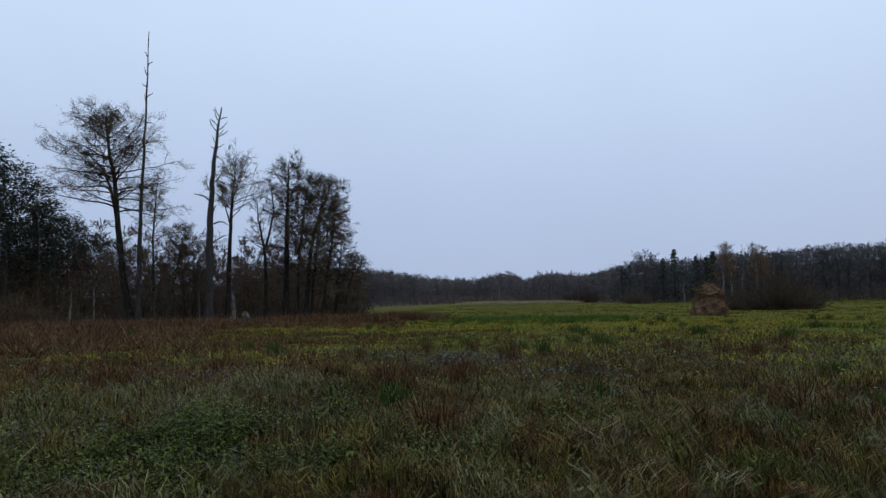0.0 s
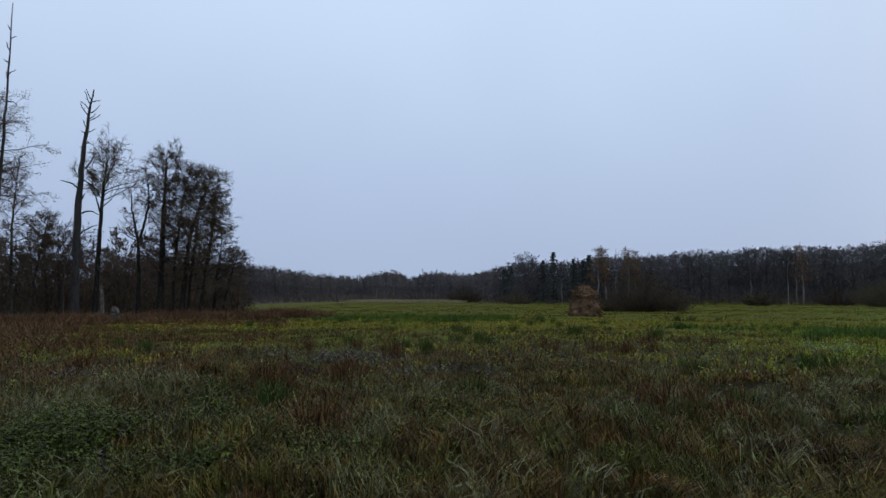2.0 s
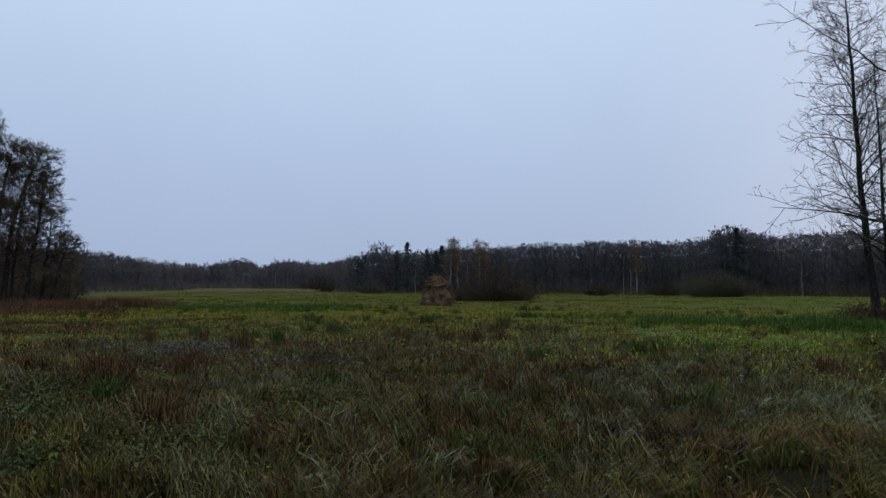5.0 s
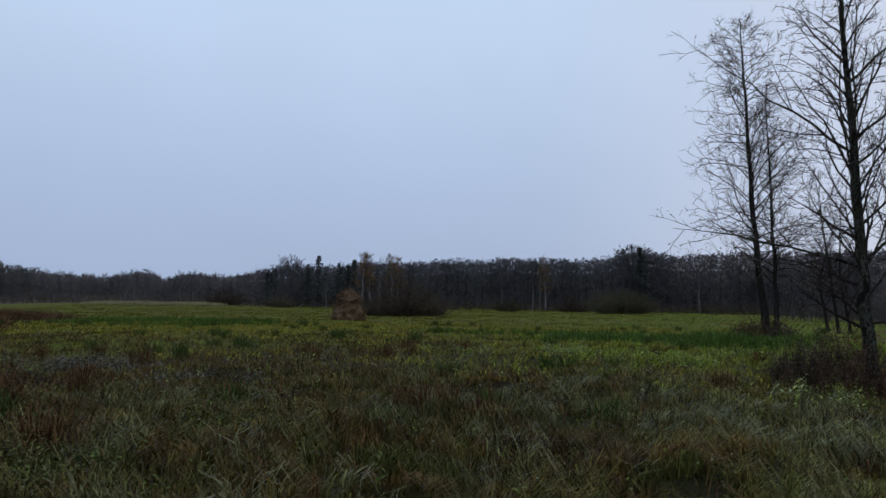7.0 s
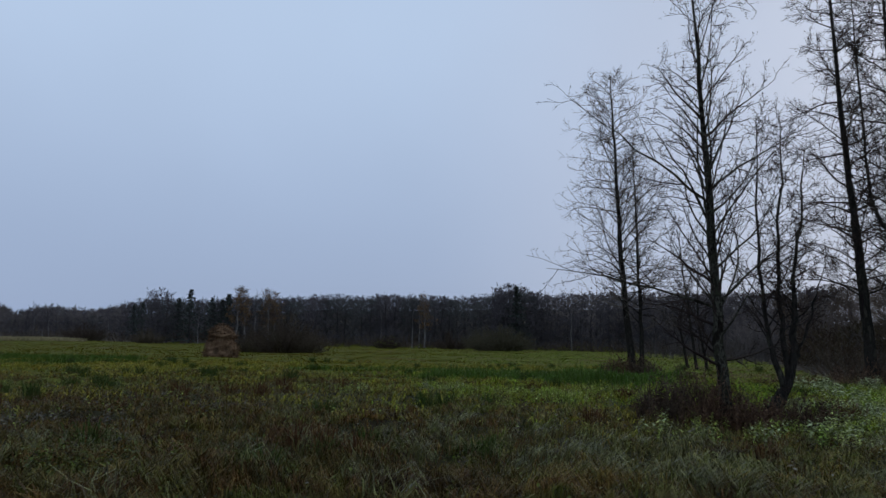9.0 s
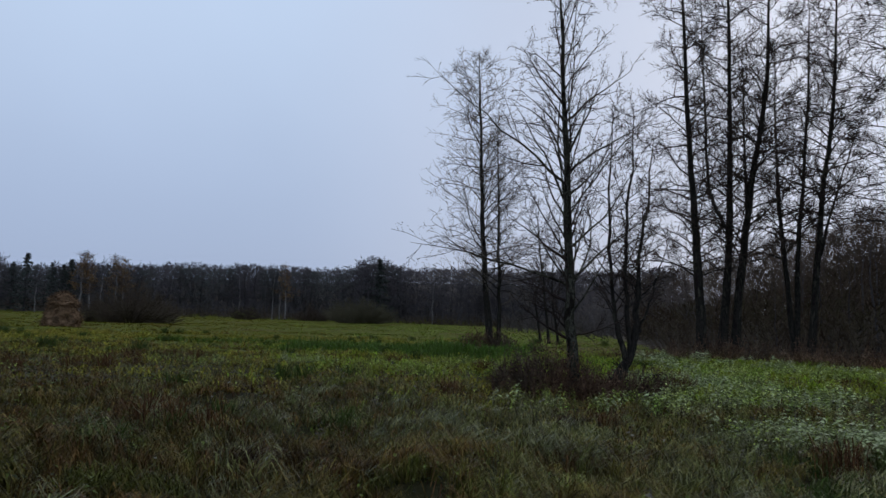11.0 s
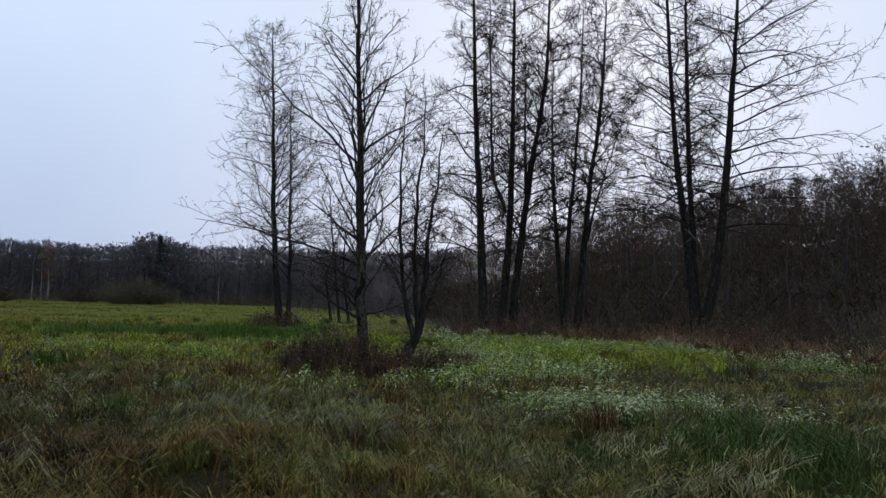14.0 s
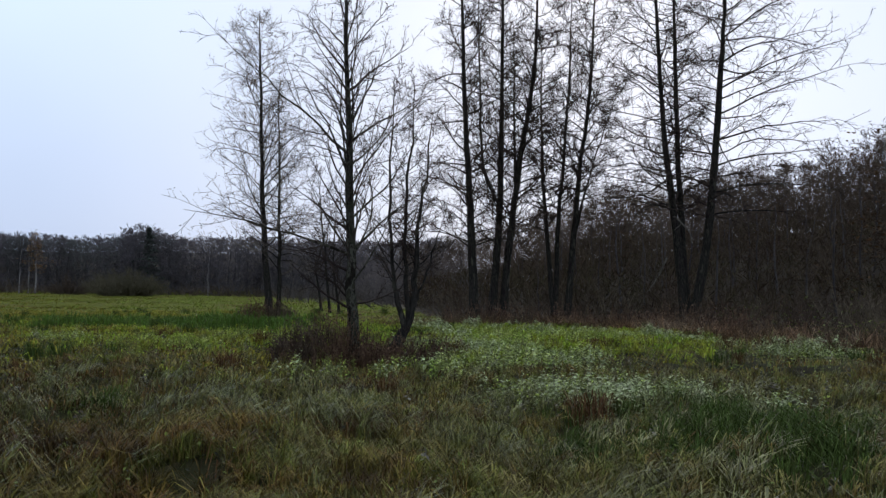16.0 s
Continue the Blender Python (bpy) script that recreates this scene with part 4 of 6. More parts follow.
def wood_pine(name, label, seed, h=16.0, clumps=64, per=26, low=0.22, wide=2.5, needle=(0.15, 0.36), mat=PINE):
    rng = np.random.default_rng(seed)
    ob = thing(name, (0, 0, 0), label, "tree")
    k = 8
    path = curve_path([(0, 0, -0.3), (rng.normal(0, 0.2), rng.normal(0, 0.2), h * 0.55), (rng.normal(0, 0.4), rng.normal(0, 0.4), h * 0.97)], k, rng, 0.06)[None]
    rad = (0.2 * np.linspace(1, 0.12, k))[None]
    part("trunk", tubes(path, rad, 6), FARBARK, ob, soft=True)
    ps, ws, ln, r, _ = sprout(rng, path, rad, np.array([h]), clumps, (low, 1.0), 66, wide / h, lambda t: 0.30 + 1.0 * np.sin(np.clip((t - low + 0.16) / (1.19 - low), 0, 1) * np.pi) ** 0.7, True, 0.4)
    p1, r1 = grow(rng, ps, ws, ln, np.clip(r, 0.02, 0.06), 4, 0.12, 0.10)
    t = rng.uniform(0.35, 1.0, (clumps, per))
    idx = np.repeat(np.arange(clumps), per)
    s = t.ravel() * 3
    i = np.minimum(s.astype(int), 2)
    pos = p1[idx, i] + (p1[idx, i + 1] - p1[idx, i]) * (s - i)[:, None] + rng.normal(scale=0.30, size=(clumps * per, 3))
    part("limb_work", spikes(ps, p1[:, -1] - ps, r1[:, 0]), FARBARK, ob)
    tagged(part("foliage", chips(rng, pos, rng.uniform(*needle, len(pos)), 0.8, 0.3), mat, ob), kind="stuff")
    ob["height"] = h
    return ob


def wood_spruce(name, label, seed, h=16.0, rows=26):
    rng = np.random.default_rng(seed)
    ob = thing(name, (0, 0, 0), label, "tree")
    path = np.stack([np.zeros(6), np.zeros(6), np.linspace(-0.3, h, 6)], -1)[None]
    rad = (0.2 * np.linspace(1, 0.05, 6))[None]
    part("trunk", tubes(path, rad, 6), FARBARK, ob, soft=True)
    ps, ws, ln, r, _ = sprout(rng, path, rad, np.array([h]), rows * 4, (0.06, 0.99), 88, 0.25, lambda t: 0.05 + 1.0 * np.clip(1.0 - t, 0, 1), True, 0.3)
    p1, r1 = grow(rng, ps, ws, ln, np.clip(r, 0.015, 0.04), 4, 0.05, -0.07)
    per = 9
    idx = np.repeat(np.arange(len(ln)), per)
    s = rng.uniform(0.1, 1.0, len(idx)) * 3
    i = np.minimum(s.astype(int), 2)
    pos = p1[idx, i] + (p1[idx, i + 1] - p1[idx, i]) * (s - i)[:, None] + rng.normal(scale=0.10, size=(len(idx), 3)) - np.array([0, 0, 0.08])
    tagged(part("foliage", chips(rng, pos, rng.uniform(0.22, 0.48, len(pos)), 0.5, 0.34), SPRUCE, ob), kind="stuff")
    ob["height"] = h
    return ob


BARE = [wood_bare("bare_tree", "leafless woodland tree with a fine grey-brown crown", 101 + i, 12, 18, 4, 2, angle=38 + 4 * i, haze=640, haze_size=0.75, slim=0.14, low=0.04, reach=0.22) for i in range(4)]
RICH = [wood_bare("bare_tree", "slender leafless tree on the wooded slope with a fine upright crown", 111 + i, 11, 20, 5, 3, 0.012, angle=34 + 5 * i, girth=0.085, low=0.2, reach=0.22, up=0.06, haze=420, haze_size=0.42, slim=0.08, twigs=SLOPETWIG) for i in range(4)]
RUSTY = [wood_bare("oak_tree", "small tree on the wooded slope keeping rusty leaves", 121 + i, 9, 24, 5, 4, 0.013, OAKLEAF, 520, angle=50, lsize=0.09, girth=0.08, low=0.05, twigs=SLOPETWIG) for i in range(2)]
BIRCH = [wood_bare("birch_tree", "slim birch with a pale trunk and thin crown", 131 + i, 14, 22, 5, 3, 0.02, bark=BIRCHBARK, angle=34, reach=0.16, low=0.35) for i in range(2)]
GOLD = [wood_bare("birch_tree", "slim birch with the last yellow-brown leaves", 135 + i, 14, 24, 5, 4, 0.02, BIRCHLEAF, 1500, BIRCHBARK, angle=36, reach=0.17, lsize=0.13, low=0.3) for i in range(2)]
PINES = [wood_pine("pine_tree", "dark green pine with a rounded crown", 141 + i, per=40, needle=(0.10, 0.25)) for i in range(3)]
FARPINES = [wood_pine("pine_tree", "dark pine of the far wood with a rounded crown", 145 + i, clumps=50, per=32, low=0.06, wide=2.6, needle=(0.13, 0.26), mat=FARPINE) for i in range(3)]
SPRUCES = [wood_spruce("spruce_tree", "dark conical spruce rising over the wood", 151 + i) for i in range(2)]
LOW = [bush("thicket_bush", (0, 0, 0), 4.0, 3.0, "leafless brush of the woodland edge", 161 + i, 16, 5, 3, 0.013, spread=0.6) for i in range(3)]
FARTREE = [wood_bare("bare_tree", "far leafless tree", 175 + i, 12, 9, 3, 2, 0.03, angle=40 + 5 * i, reach=0.26, low=0.0, haze=440, haze_size=0.8, slim=0.17) for i in range(3)]
SLOPETREE = [wood_bare("bare_tree", "leafless tree", 185 + i, 10, 13, 3, 2, 0.02, angle=34 + 5 * i, reach=0.22, low=0.02, girth=0.09, haze=480, haze_size=0.55, slim=0.12) for i in range(3)]
SCRUB = [bush("thicket_bush", (0, 0, 0), 4.0, 3.0, "leafless scrub", 171 + i, 9, 5, 4, 0.016, spread=0.6) for i in range(3)]
for b in (*LOW, *SCRUB):
    b["height"] = 3.0
used = set()
spot = np.random.default_rng(7)


def set_out(kinds, az, d, h, group="", wide=1.0):
    """One tree of the wood at its place, h metres high."""
    ob = kinds[int(spot.integers(len(kinds)))]
    s = h / ob["height"]
    m = Matrix.Translation(at(az, d, 0.05)) @ Matrix.Rotation(spot.uniform(0, 6.28), 4, "Z") @ Matrix.Diagonal((s * wide, s * wide, s, 1))
    if ob.name in used:
        c = copy_thing(ob, m @ Matrix.Diagonal((*(1 / v for v in ob.scale), 1)))
    else:
        used.add(ob.name)
        ob.matrix_basis = m
        c = ob
    if group:
        c["group"] = group
    return c


def spread_out(name, label, category, kinds, places, mat=BUSHTWIG):
    """Brush too dense to tell apart: many shrubs joined into one."""
    geos = []
    for az, d, h, wide in places:
        ob = kinds[int(spot.integers(len(kinds)))]
        s = h / ob["height"]
        m = Matrix.Translation(at(az, d, 0.05)) @ Matrix.Rotation(spot.uniform(0, 6.28), 4, "Z") @ Matrix.Diagonal((s * wide, s * wide, s, 1))
        me = max((c.data for c in ob.children), key=lambda c: len(c.polygons))
        v = np.empty(len(me.vertices) * 3, np.float32)
        me.vertices.foreach_get("co", v)
        f = np.empty(len(me.polygons) * 3, np.int32)
        me.loops.foreach_get("vertex_index", f)
        a = np.array(m)
        geos.append((v.reshape(-1, 3) @ a[:3, :3].T + a[:3, 3], f.reshape(-1, 3)))
    return tagged(part(name, join(*geos), mat), label, category, kind="stuff")


def brush_mass(label, seed, places, per, mat=BRUSHTWIG, size=(0.45, 1.25), slim=0.085, name="undergrowth", category="undergrowth"):
    """Brush of fine upright twigs, clump against clump, joined into one."""
    rng = np.random.default_rng(seed)
    az, d, h, w = (np.repeat(np.array(v, float), per) for v in zip(*places))
    m = len(az)
    turn, out, rise_to = rng.uniform(0, 2 * np.pi, m), np.sqrt(rng.random(m)), rng.random(m) ** 0.8
    reach = w * 0.5 * out * (0.45 + 0.55 * np.sin(np.pi * np.clip(rise_to, 0, 1) ** 0.8))
    x, y = d * np.sin(np.radians(az)) + np.cos(turn) * reach, d * np.cos(np.radians(az)) + np.sin(turn) * reach
    pos = np.stack([x, y, ground_z(x, y) + rise_to * h * (1 - 0.3 * out ** 2) - 0.1], -1)
    way = np.stack([np.cos(turn) * out * 0.7, np.sin(turn) * out * 0.7, np.full(m, 0.8)], -1) + rng.normal(scale=0.35, size=(m, 3))
    return tagged(part(name, sprays(rng, pos, way, rng.uniform(*size, m), slim), mat), label, category, kind="stuff")


# far wood: rows one behind the other
FAR = "trees of the far wood"
for row, (near, step) in enumerate(((0, 0.72), (18, 0.72))):
    az = -13.0 + row * 0.3
    while az < 64:
        d = float(np.interp(az, [-13, 2, 10, 15, 22, 40, 52, 64], [330, 380, 360, 262, 240, 236, 225, 190])) + near * (1.5 if az < 12 else 1.0) + spot.uniform(-9, 9)
        h = max(6.0, rise(skyline(az) - (0.35 if row == 0 else 0.1) * spot.random() - spot.random() * 0.35, d, az))
        pick = spot.random()
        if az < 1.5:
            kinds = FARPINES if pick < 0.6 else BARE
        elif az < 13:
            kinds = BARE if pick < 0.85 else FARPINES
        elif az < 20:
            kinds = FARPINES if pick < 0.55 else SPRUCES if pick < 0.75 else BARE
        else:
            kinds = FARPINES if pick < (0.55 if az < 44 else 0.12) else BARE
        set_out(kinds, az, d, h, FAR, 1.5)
        az += step * spot.uniform(0.6, 1.2) * (0.8 if az < 12 else 1.0)
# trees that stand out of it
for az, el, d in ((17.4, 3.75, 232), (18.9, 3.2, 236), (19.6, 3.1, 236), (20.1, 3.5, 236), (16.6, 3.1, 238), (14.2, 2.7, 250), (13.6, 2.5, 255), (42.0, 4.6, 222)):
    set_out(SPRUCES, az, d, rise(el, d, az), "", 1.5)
for az, el, d in ((20.7, 3.9, 228), (23.1, 3.75, 230), (21.3, 3.7, 231), (23.5, 3.5, 233), (34.9, 3.6, 215)):
    set_out(GOLD, az, d, rise(el, d, az), "", 1.5)
for az, el, d in ((18.05, 2.6, 222), (22.1, 3.6, 226), (33.95, 3.5, 214), (34.5, 3.3, 220), (31.5, 3.0, 224), (46.2, 3.3, 205), (12.0, 2.3, 300), (4.3, 2.3, 330), (7.4, 2.35, 330), (8.3, 2.3, 325), (7.9, 2.2, 332), (3.7, 2.1, 335), (5.0, 2.15, 330)):
    set_out(BIRCH, az, d, rise(el, d, az))
for az, el, d in ((15.2, 3.45, 235), (15.9, 3.3, 236), (14.9, 3.2, 238), (41.2, 4.4, 220), (40.7, 4.2, 224), (42.7, 4.2, 224), (41.6, 4.5, 225), (43.5, 3.9, 222)):
    set_out(BARE, az, d, rise(el, d, az), "", 1.3)
# brush along the edge of the far meadow
az = -5.0
while az < 63:
    d = float(np.interp(az, [-5, 2, 10, 20, 40, 52, 63], [235, 262, 250, 224, 214, 190, 120])) + spot.uniform(-5, 14)
    set_out(LOW, az, d, spot.uniform(2.6, 5.5), "brush along the far meadow", spot.uniform(1.3, 2.2))
    az += spot.uniform(0.45, 0.85)

low, deep, tall, pale = [], [], [], []
for near, lo, hi in ((4, 3.5, 6.5), (22, 4.5, 8.0)):
    az = -13.0
    while az < 64:
        d = float(np.interp(az, [-13, 2, 10, 15, 22, 40, 52, 64], [310, 345, 330, 248, 232, 226, 212, 150])) + near + spot.uniform(-6, 6)
        low.append((az, d, spot.uniform(lo * 0.6, hi), spot.uniform(4.0, 7.0)))
        az += spot.uniform(0.4, 0.8)
for near, under in ((6, 0.45), (26, 0.25), (50, 0.1)):
    az = -13.0
    while az < 64:
        d = float(np.interp(az, [-13, 2, 10, 15, 22, 40, 52, 64], [330, 380, 360, 262, 240, 236, 225, 190])) + near + spot.uniform(-8, 8)
        (deep if az < 13 else tall if az < 44 else pale).append((az, d, max(4.0, rise(skyline(az) - under - spot.uniform(-0.1, 0.35), d, az) * 1.05), spot.uniform(4.0, 6.5)))
        az += spot.uniform(0.4, 0.75)
az = -16.0
while az < 66:
    d = float(np.interp(az, [9, 17], [430.0, 318.0])) - spot.uniform(-4, 24)
    (deep if az < 13 else tall if az < 44 else pale).append((az, d, max(3.5, rise(skyline(az) - spot.uniform(-0.05, 0.3), d, az)), spot.uniform(5.0, 8.0)))
    az += spot.uniform(0.25, 0.45)
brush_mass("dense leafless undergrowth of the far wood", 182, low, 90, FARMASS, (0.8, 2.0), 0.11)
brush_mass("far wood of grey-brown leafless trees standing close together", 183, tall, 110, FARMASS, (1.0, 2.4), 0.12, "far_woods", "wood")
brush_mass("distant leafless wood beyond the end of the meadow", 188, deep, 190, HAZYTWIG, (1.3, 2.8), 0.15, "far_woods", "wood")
brush_mass("grey-brown leafless trees of the far wood beyond the alders, with haze in their colour", 184, pale, 110, HAZYTWIG, (0.9, 2.1), 0.12, "far_woods", "wood")
crest, az = [], -16.0
while az < 66:
    d = float(np.interp(az, [9, 17], [430.0, 318.0])) - spot.uniform(2, 22)
    crest.append((az, d, max(3.5, rise(skyline(az) - spot.uniform(0.0, 0.35), d, az)), spot.uniform(1.5, 2.4)))
    az += spot.uniform(0.6, 1.0)
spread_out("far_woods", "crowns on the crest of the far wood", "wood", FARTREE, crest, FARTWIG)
# pines and mixed wood on the slope behind the reeds
for az, el, d in ((-31.6, 10.3, 96), (-30.4, 9.5, 99), (-29.3, 8.7, 101), (-28.3, 7.4, 104), (-27.2, 6.4, 108), (-32.8, 11, 96), (-34.2, 11.5, 96), (-30.9, 8.0, 93), (-29.0, 7.0, 95), (-32.3, 8.5, 91),
                  (-26.2, 5.6, 115), (-27.8, 6.2, 100), (-25.2, 5.0, 125), (-36, 12, 97), (-33.6, 9, 92), (-24.2, 4.8, 140), (-26.6, 5.2, 112)):
    set_out(PINES, az, d, rise(el, d, az), "pines on the slope", 1.35)
places = []
az = -35.0
while az < -6:
    for d, el in ((128, 4.9), (150, 4.7), (108, 3.6)):
        a2, d2 = az + spot.uniform(-0.6, 0.6), d + spot.uniform(-8, 8)
        e2 = el * (1.0 + 0.35 * smooth(-az, 20, 30)) * (1 - 0.3 * smooth(az, -14, -6)) - spot.uniform(0, 1.2)
        places.append((a2, d2, max(4.0, rise(e2, d2, a2)), spot.uniform(1.0, 1.3)))
    az += spot.uniform(0.8, 1.3)
for near, lo, hi in ((90, 4.0, 6.5), (98, 5.0, 7.5), (108, 5.5, 8.0)):
    az = -35.0
    while az < -6.5:
        places.append((az, near + spot.uniform(-4, 4) + (5 if az < -24 else 0), spot.uniform(lo, hi) * (1 - 0.35 * float(smooth(az, -12, -7))), spot.uniform(1.2, 1.7)))
        az += spot.uniform(0.6, 1.0)
spread_out("far_woods", "leafless wood behind the reeds", "wood", FARTREE, places, SLOPETWIG)
places = []
for near, lo, hi, step in ((80, 1.6, 3.0, 0.9), (90, 2.5, 4.5, 0.8), (102, 3.0, 5.5, 0.7), (116, 4.0, 6.5, 0.6), (134, 4.0, 7.0, 0.55)):
    az = -36.0
    while az < -6.5:
        places.append((az, near + spot.uniform(-5, 5) + (6 if az < -24 else 0), spot.uniform(lo, hi) * (1 - 0.45 * float(smooth(az, -13, -7))) * (1 + 0.8 * float(smooth(-az, 19, 27))), spot.uniform(2.6, 4.6)))
        az += step * spot.uniform(0.6, 1.4)
brush_mass("brown leafless undergrowth behind the reeds", 185, places, 170, slim=0.075)
az = -34.0
while az < -7.4:
    for d in (76, 84, 92, 100):
        tall = min(spot.uniform(2.4, 4.6) * (1 + (d - 76) / 26), 9.0 - 5.2 * float(smooth(az, -15, -9)))
        set_out(LOW if tall < 5 else RICH, az + spot.uniform(-0.7, 0.7), d + spot.uniform(-3, 4) + (6 if az < -24 else 0), tall, "brush among the reeds", spot.uniform(0.9, 1.3))
    az += spot.uniform(0.9, 1.5)

# the wooded slope on the near side
HILL = "trees on the wooded slope"


back = []
for near, step in ((56, 1.4), (72, 1.15), (92, 0.95), (116, 0.7), (138, 0.6)):
    az = 61.5
    while az < 104:
        d = near + spot.uniform(-6, 6) + (28 if az < 70 else 0)
        top = slope_line(az) - spot.uniform(0.0, 1.2)
        h = float(np.clip(rise(top, d, az), 5.5, 14.0)) * spot.uniform(0.75, 1.05)
        pick = spot.random()
        if near > 100:
            back.append((az, d, h, 1.3))
            az += step * spot.uniform(0.6, 1.4)
            continue
        set_out(RICH if pick < 0.78 else RUSTY if az > 76 and near < 80 else RICH, az, d, h, HILL, 1.25)
        az += step * spot.uniform(0.6, 1.4)
crest, az = [], 61.0
while az < 104:
    d = spot.uniform(128, 158)
    crest.append((az, d, max(5.0, rise(slope_line(az) - spot.uniform(0.0, 1.6), d, az)), spot.uniform(0.9, 1.3)))
    az += spot.uniform(0.22, 0.42)
spread_out("far_woods", "crowns on the crest of the slope", "wood", SLOPETREE, crest, SLOPETWIG)
spread_out("far_woods", "leafless trees on the upper slope standing close together", "wood", SLOPETREE, [p for p in back if p[0] >= 68], SLOPETWIG)
# Trees below 68 degrees get the twig colour with haze painted in.
spread_out("far_woods", "leafless trees behind the alders, paled in colour for haze", "wood", SLOPETREE, [p for p in back if p[0] < 68], HAZYTWIG)
az = 64.0
while az < 103:
    for near in (48, 53, 58):
        d = near + spot.uniform(-2.5, 2.5) - (12 * float(smooth(az, 84, 97)))
        set_out(LOW, az + spot.uniform(-0.8, 0.8), d, spot.uniform(1.6, 3.6), "brush under the alders", spot.uniform(0.9, 1.4))
    az += spot.uniform(1.2, 2.2)
places = []
for near in (84, 100, 118, 140):
    az = 52.0
    while az < 68:
        places.append((az, near + (60 - az) * 5 * (az < 60) + spot.uniform(-5, 5), spot.uniform(2.8, 6.0), spot.uniform(1.0, 1.4)))
        az += spot.uniform(0.7, 1.3)
spread_out("undergrowth", "brown undergrowth behind the meadow, paled in colour for haze", "undergrowth", SCRUB, places, HAZYTWIG)
places = []
for near, lo, hi, step in ((54, 1.6, 3.2, 1.3), (62, 2.4, 4.2, 1.1), (72, 2.8, 5.0, 0.9), (84, 3.0, 5.5, 0.8), (97, 3.2, 5.8, 0.7), (111, 3.5, 6.0, 0.62), (126, 3.5, 6.0, 0.55), (141, 3.5, 6.0, 0.5), (152, 4.0, 6.5, 0.45)):
    az = 62.0
    while az < 103:
        places.append((az, near + spot.uniform(-6, 6) + (16 if az < 70 and near < 130 else 0), spot.uniform(lo, hi), spot.uniform(2.4, 4.2)))
        az += step * spot.uniform(0.6, 1.4)
brush_mass("dense brown undergrowth of the wooded slope", 181, places, 140)
fine, pale = [], []
for near, under in ((118, 1.6), (134, 1.1), (148, 0.5)):
    az = 58.0
    while az < 104:
        d = near + spot.uniform(-7, 7)
        (fine if az > 67 else pale).append((az, d, float(np.clip(rise(slope_line(az) - under - spot.uniform(-0.4, 0.7), d, az), 4.0, 13.0)), spot.uniform(2.4, 4.0)))
        az += spot.uniform(0.5, 1.0)
brush_mass("fine grey-brown crowns of the wooded slope", 186, fine, 170, SLOPETWIG, (0.6, 1.5), 0.075, "far_woods", "wood")
brush_mass("grey-brown crowns behind the alders, with haze in their colour", 187, pale, 150, HAZYTWIG, (0.6, 1.5), 0.075, "far_woods", "wood")
for az, d, h, w in ((87, 36, 2.0, 2.6), (90.5, 32, 2.2, 3.0), (93.5, 29, 2.0, 2.6), (97, 27, 2.4, 3.2), (85, 38, 1.5, 2.2)):
    bush("bramble_bush", at(az, d), w, h, "tangled bramble bush with a few withered leaves", int(az * 3), 60, 8, 6, 0.008, leaf=HERB_DARK, leaves=600, leaf_size=0.055)
for b in (*BARE, *RICH, *RUSTY, *BIRCH, *GOLD, *PINES, *FARPINES, *SPRUCES, *LOW, *SCRUB, *FARTREE, *SLOPETREE):
    if b.name not in used:
        for o in (*b.children_recursive, b):
            bpy.data.objects.remove(o)


# ---------------------------------------------------------------- haystack
def haystack():
    rng = np.random.default_rng(91)
    base = at(19.75, 74)
    ob = thing("haystack", base, "tall weathered brown haystack standing on the meadow", "haystack")
    n, k = 48, 22

    def shell(r, h, z0, seed, rough):
        t = np.linspace(0, 1, k)
        prof = np.clip(1 - (t / 1.001) ** 2.7, 0, 1) ** 0.55 * (0.94 + 0.06 * np.sin(np.clip(t / 0.45, 0, 1) * np.pi))
        a = np.linspace(0, 2 * np.pi, n, endpoint=False)
        aa, tt = np.meshgrid(a, t)
        lump = 1 + rough * (value_noise(aa * 3 + seed, tt * 6, seed) - 0.5) + rough * 0.6 * (value_noise(aa * 8, tt * 14, seed + 1) - 0.5)
        lump[:, -1] = lump[:, 0]
        rr = r * prof[:, None] * lump
        v = np.stack([rr * np.cos(aa), rr * np.sin(aa), z0 + h * tt], -1).reshape(-1, 3)
        i, j = np.meshgrid(np.arange(k - 1), np.arange(n), indexing="ij")
        p, q = i * n + j, i * n + (j + 1) % n
        f = np.concatenate([np.stack([p, q, q + n], -1).reshape(-1, 3), np.stack([p, q + n, p + n], -1).reshape(-1, 3)])
        return v, f

    body = shell(1.5, 2.8, -0.1, 3, 0.26)
    cap = shell(1.16, 1.3, 1.8, 9, 0.34)
    part("body", body, HAY, ob, soft=True)
    part("cap", cap, HAY, ob, "shaggy top of the stack")
    strands = []
    for (v, _), m in ((body, 5200), (cap, 3200)):
        pick = v[rng.integers(0, len(v), m)]
        out = unit(pick * np.array([1, 1, 0.2]) + 1e-6)
        way = unit(out * 0.5 + rng.normal(scale=0.7, size=(m, 3)) + np.array([0, 0, -0.5])) * rng.uniform(0.15, 0.5, (m, 1))
        strands.append(spikes(pick + rng.normal(scale=0.05, size=(m, 3)), way, rng.uniform(0.008, 0.02, m)))
    tagged(part("straw", join(*strands), HAY, ob, "loose hanging straw"), kind="stuff")


haystack()


# ---------------------------------------------------------------- grass and herbs
def scatter(rng, count, near, far, az0=-38.0, az1=101.0, power=2.0):
    """Places over the sector that the meadow fills."""
    u = rng.random(count)
    d = (near ** power + u * (far ** power - near ** power)) ** (1 / power)
    a = np.radians(rng.uniform(az0, az1, count))
    return d * np.sin(a), d * np.cos(a)


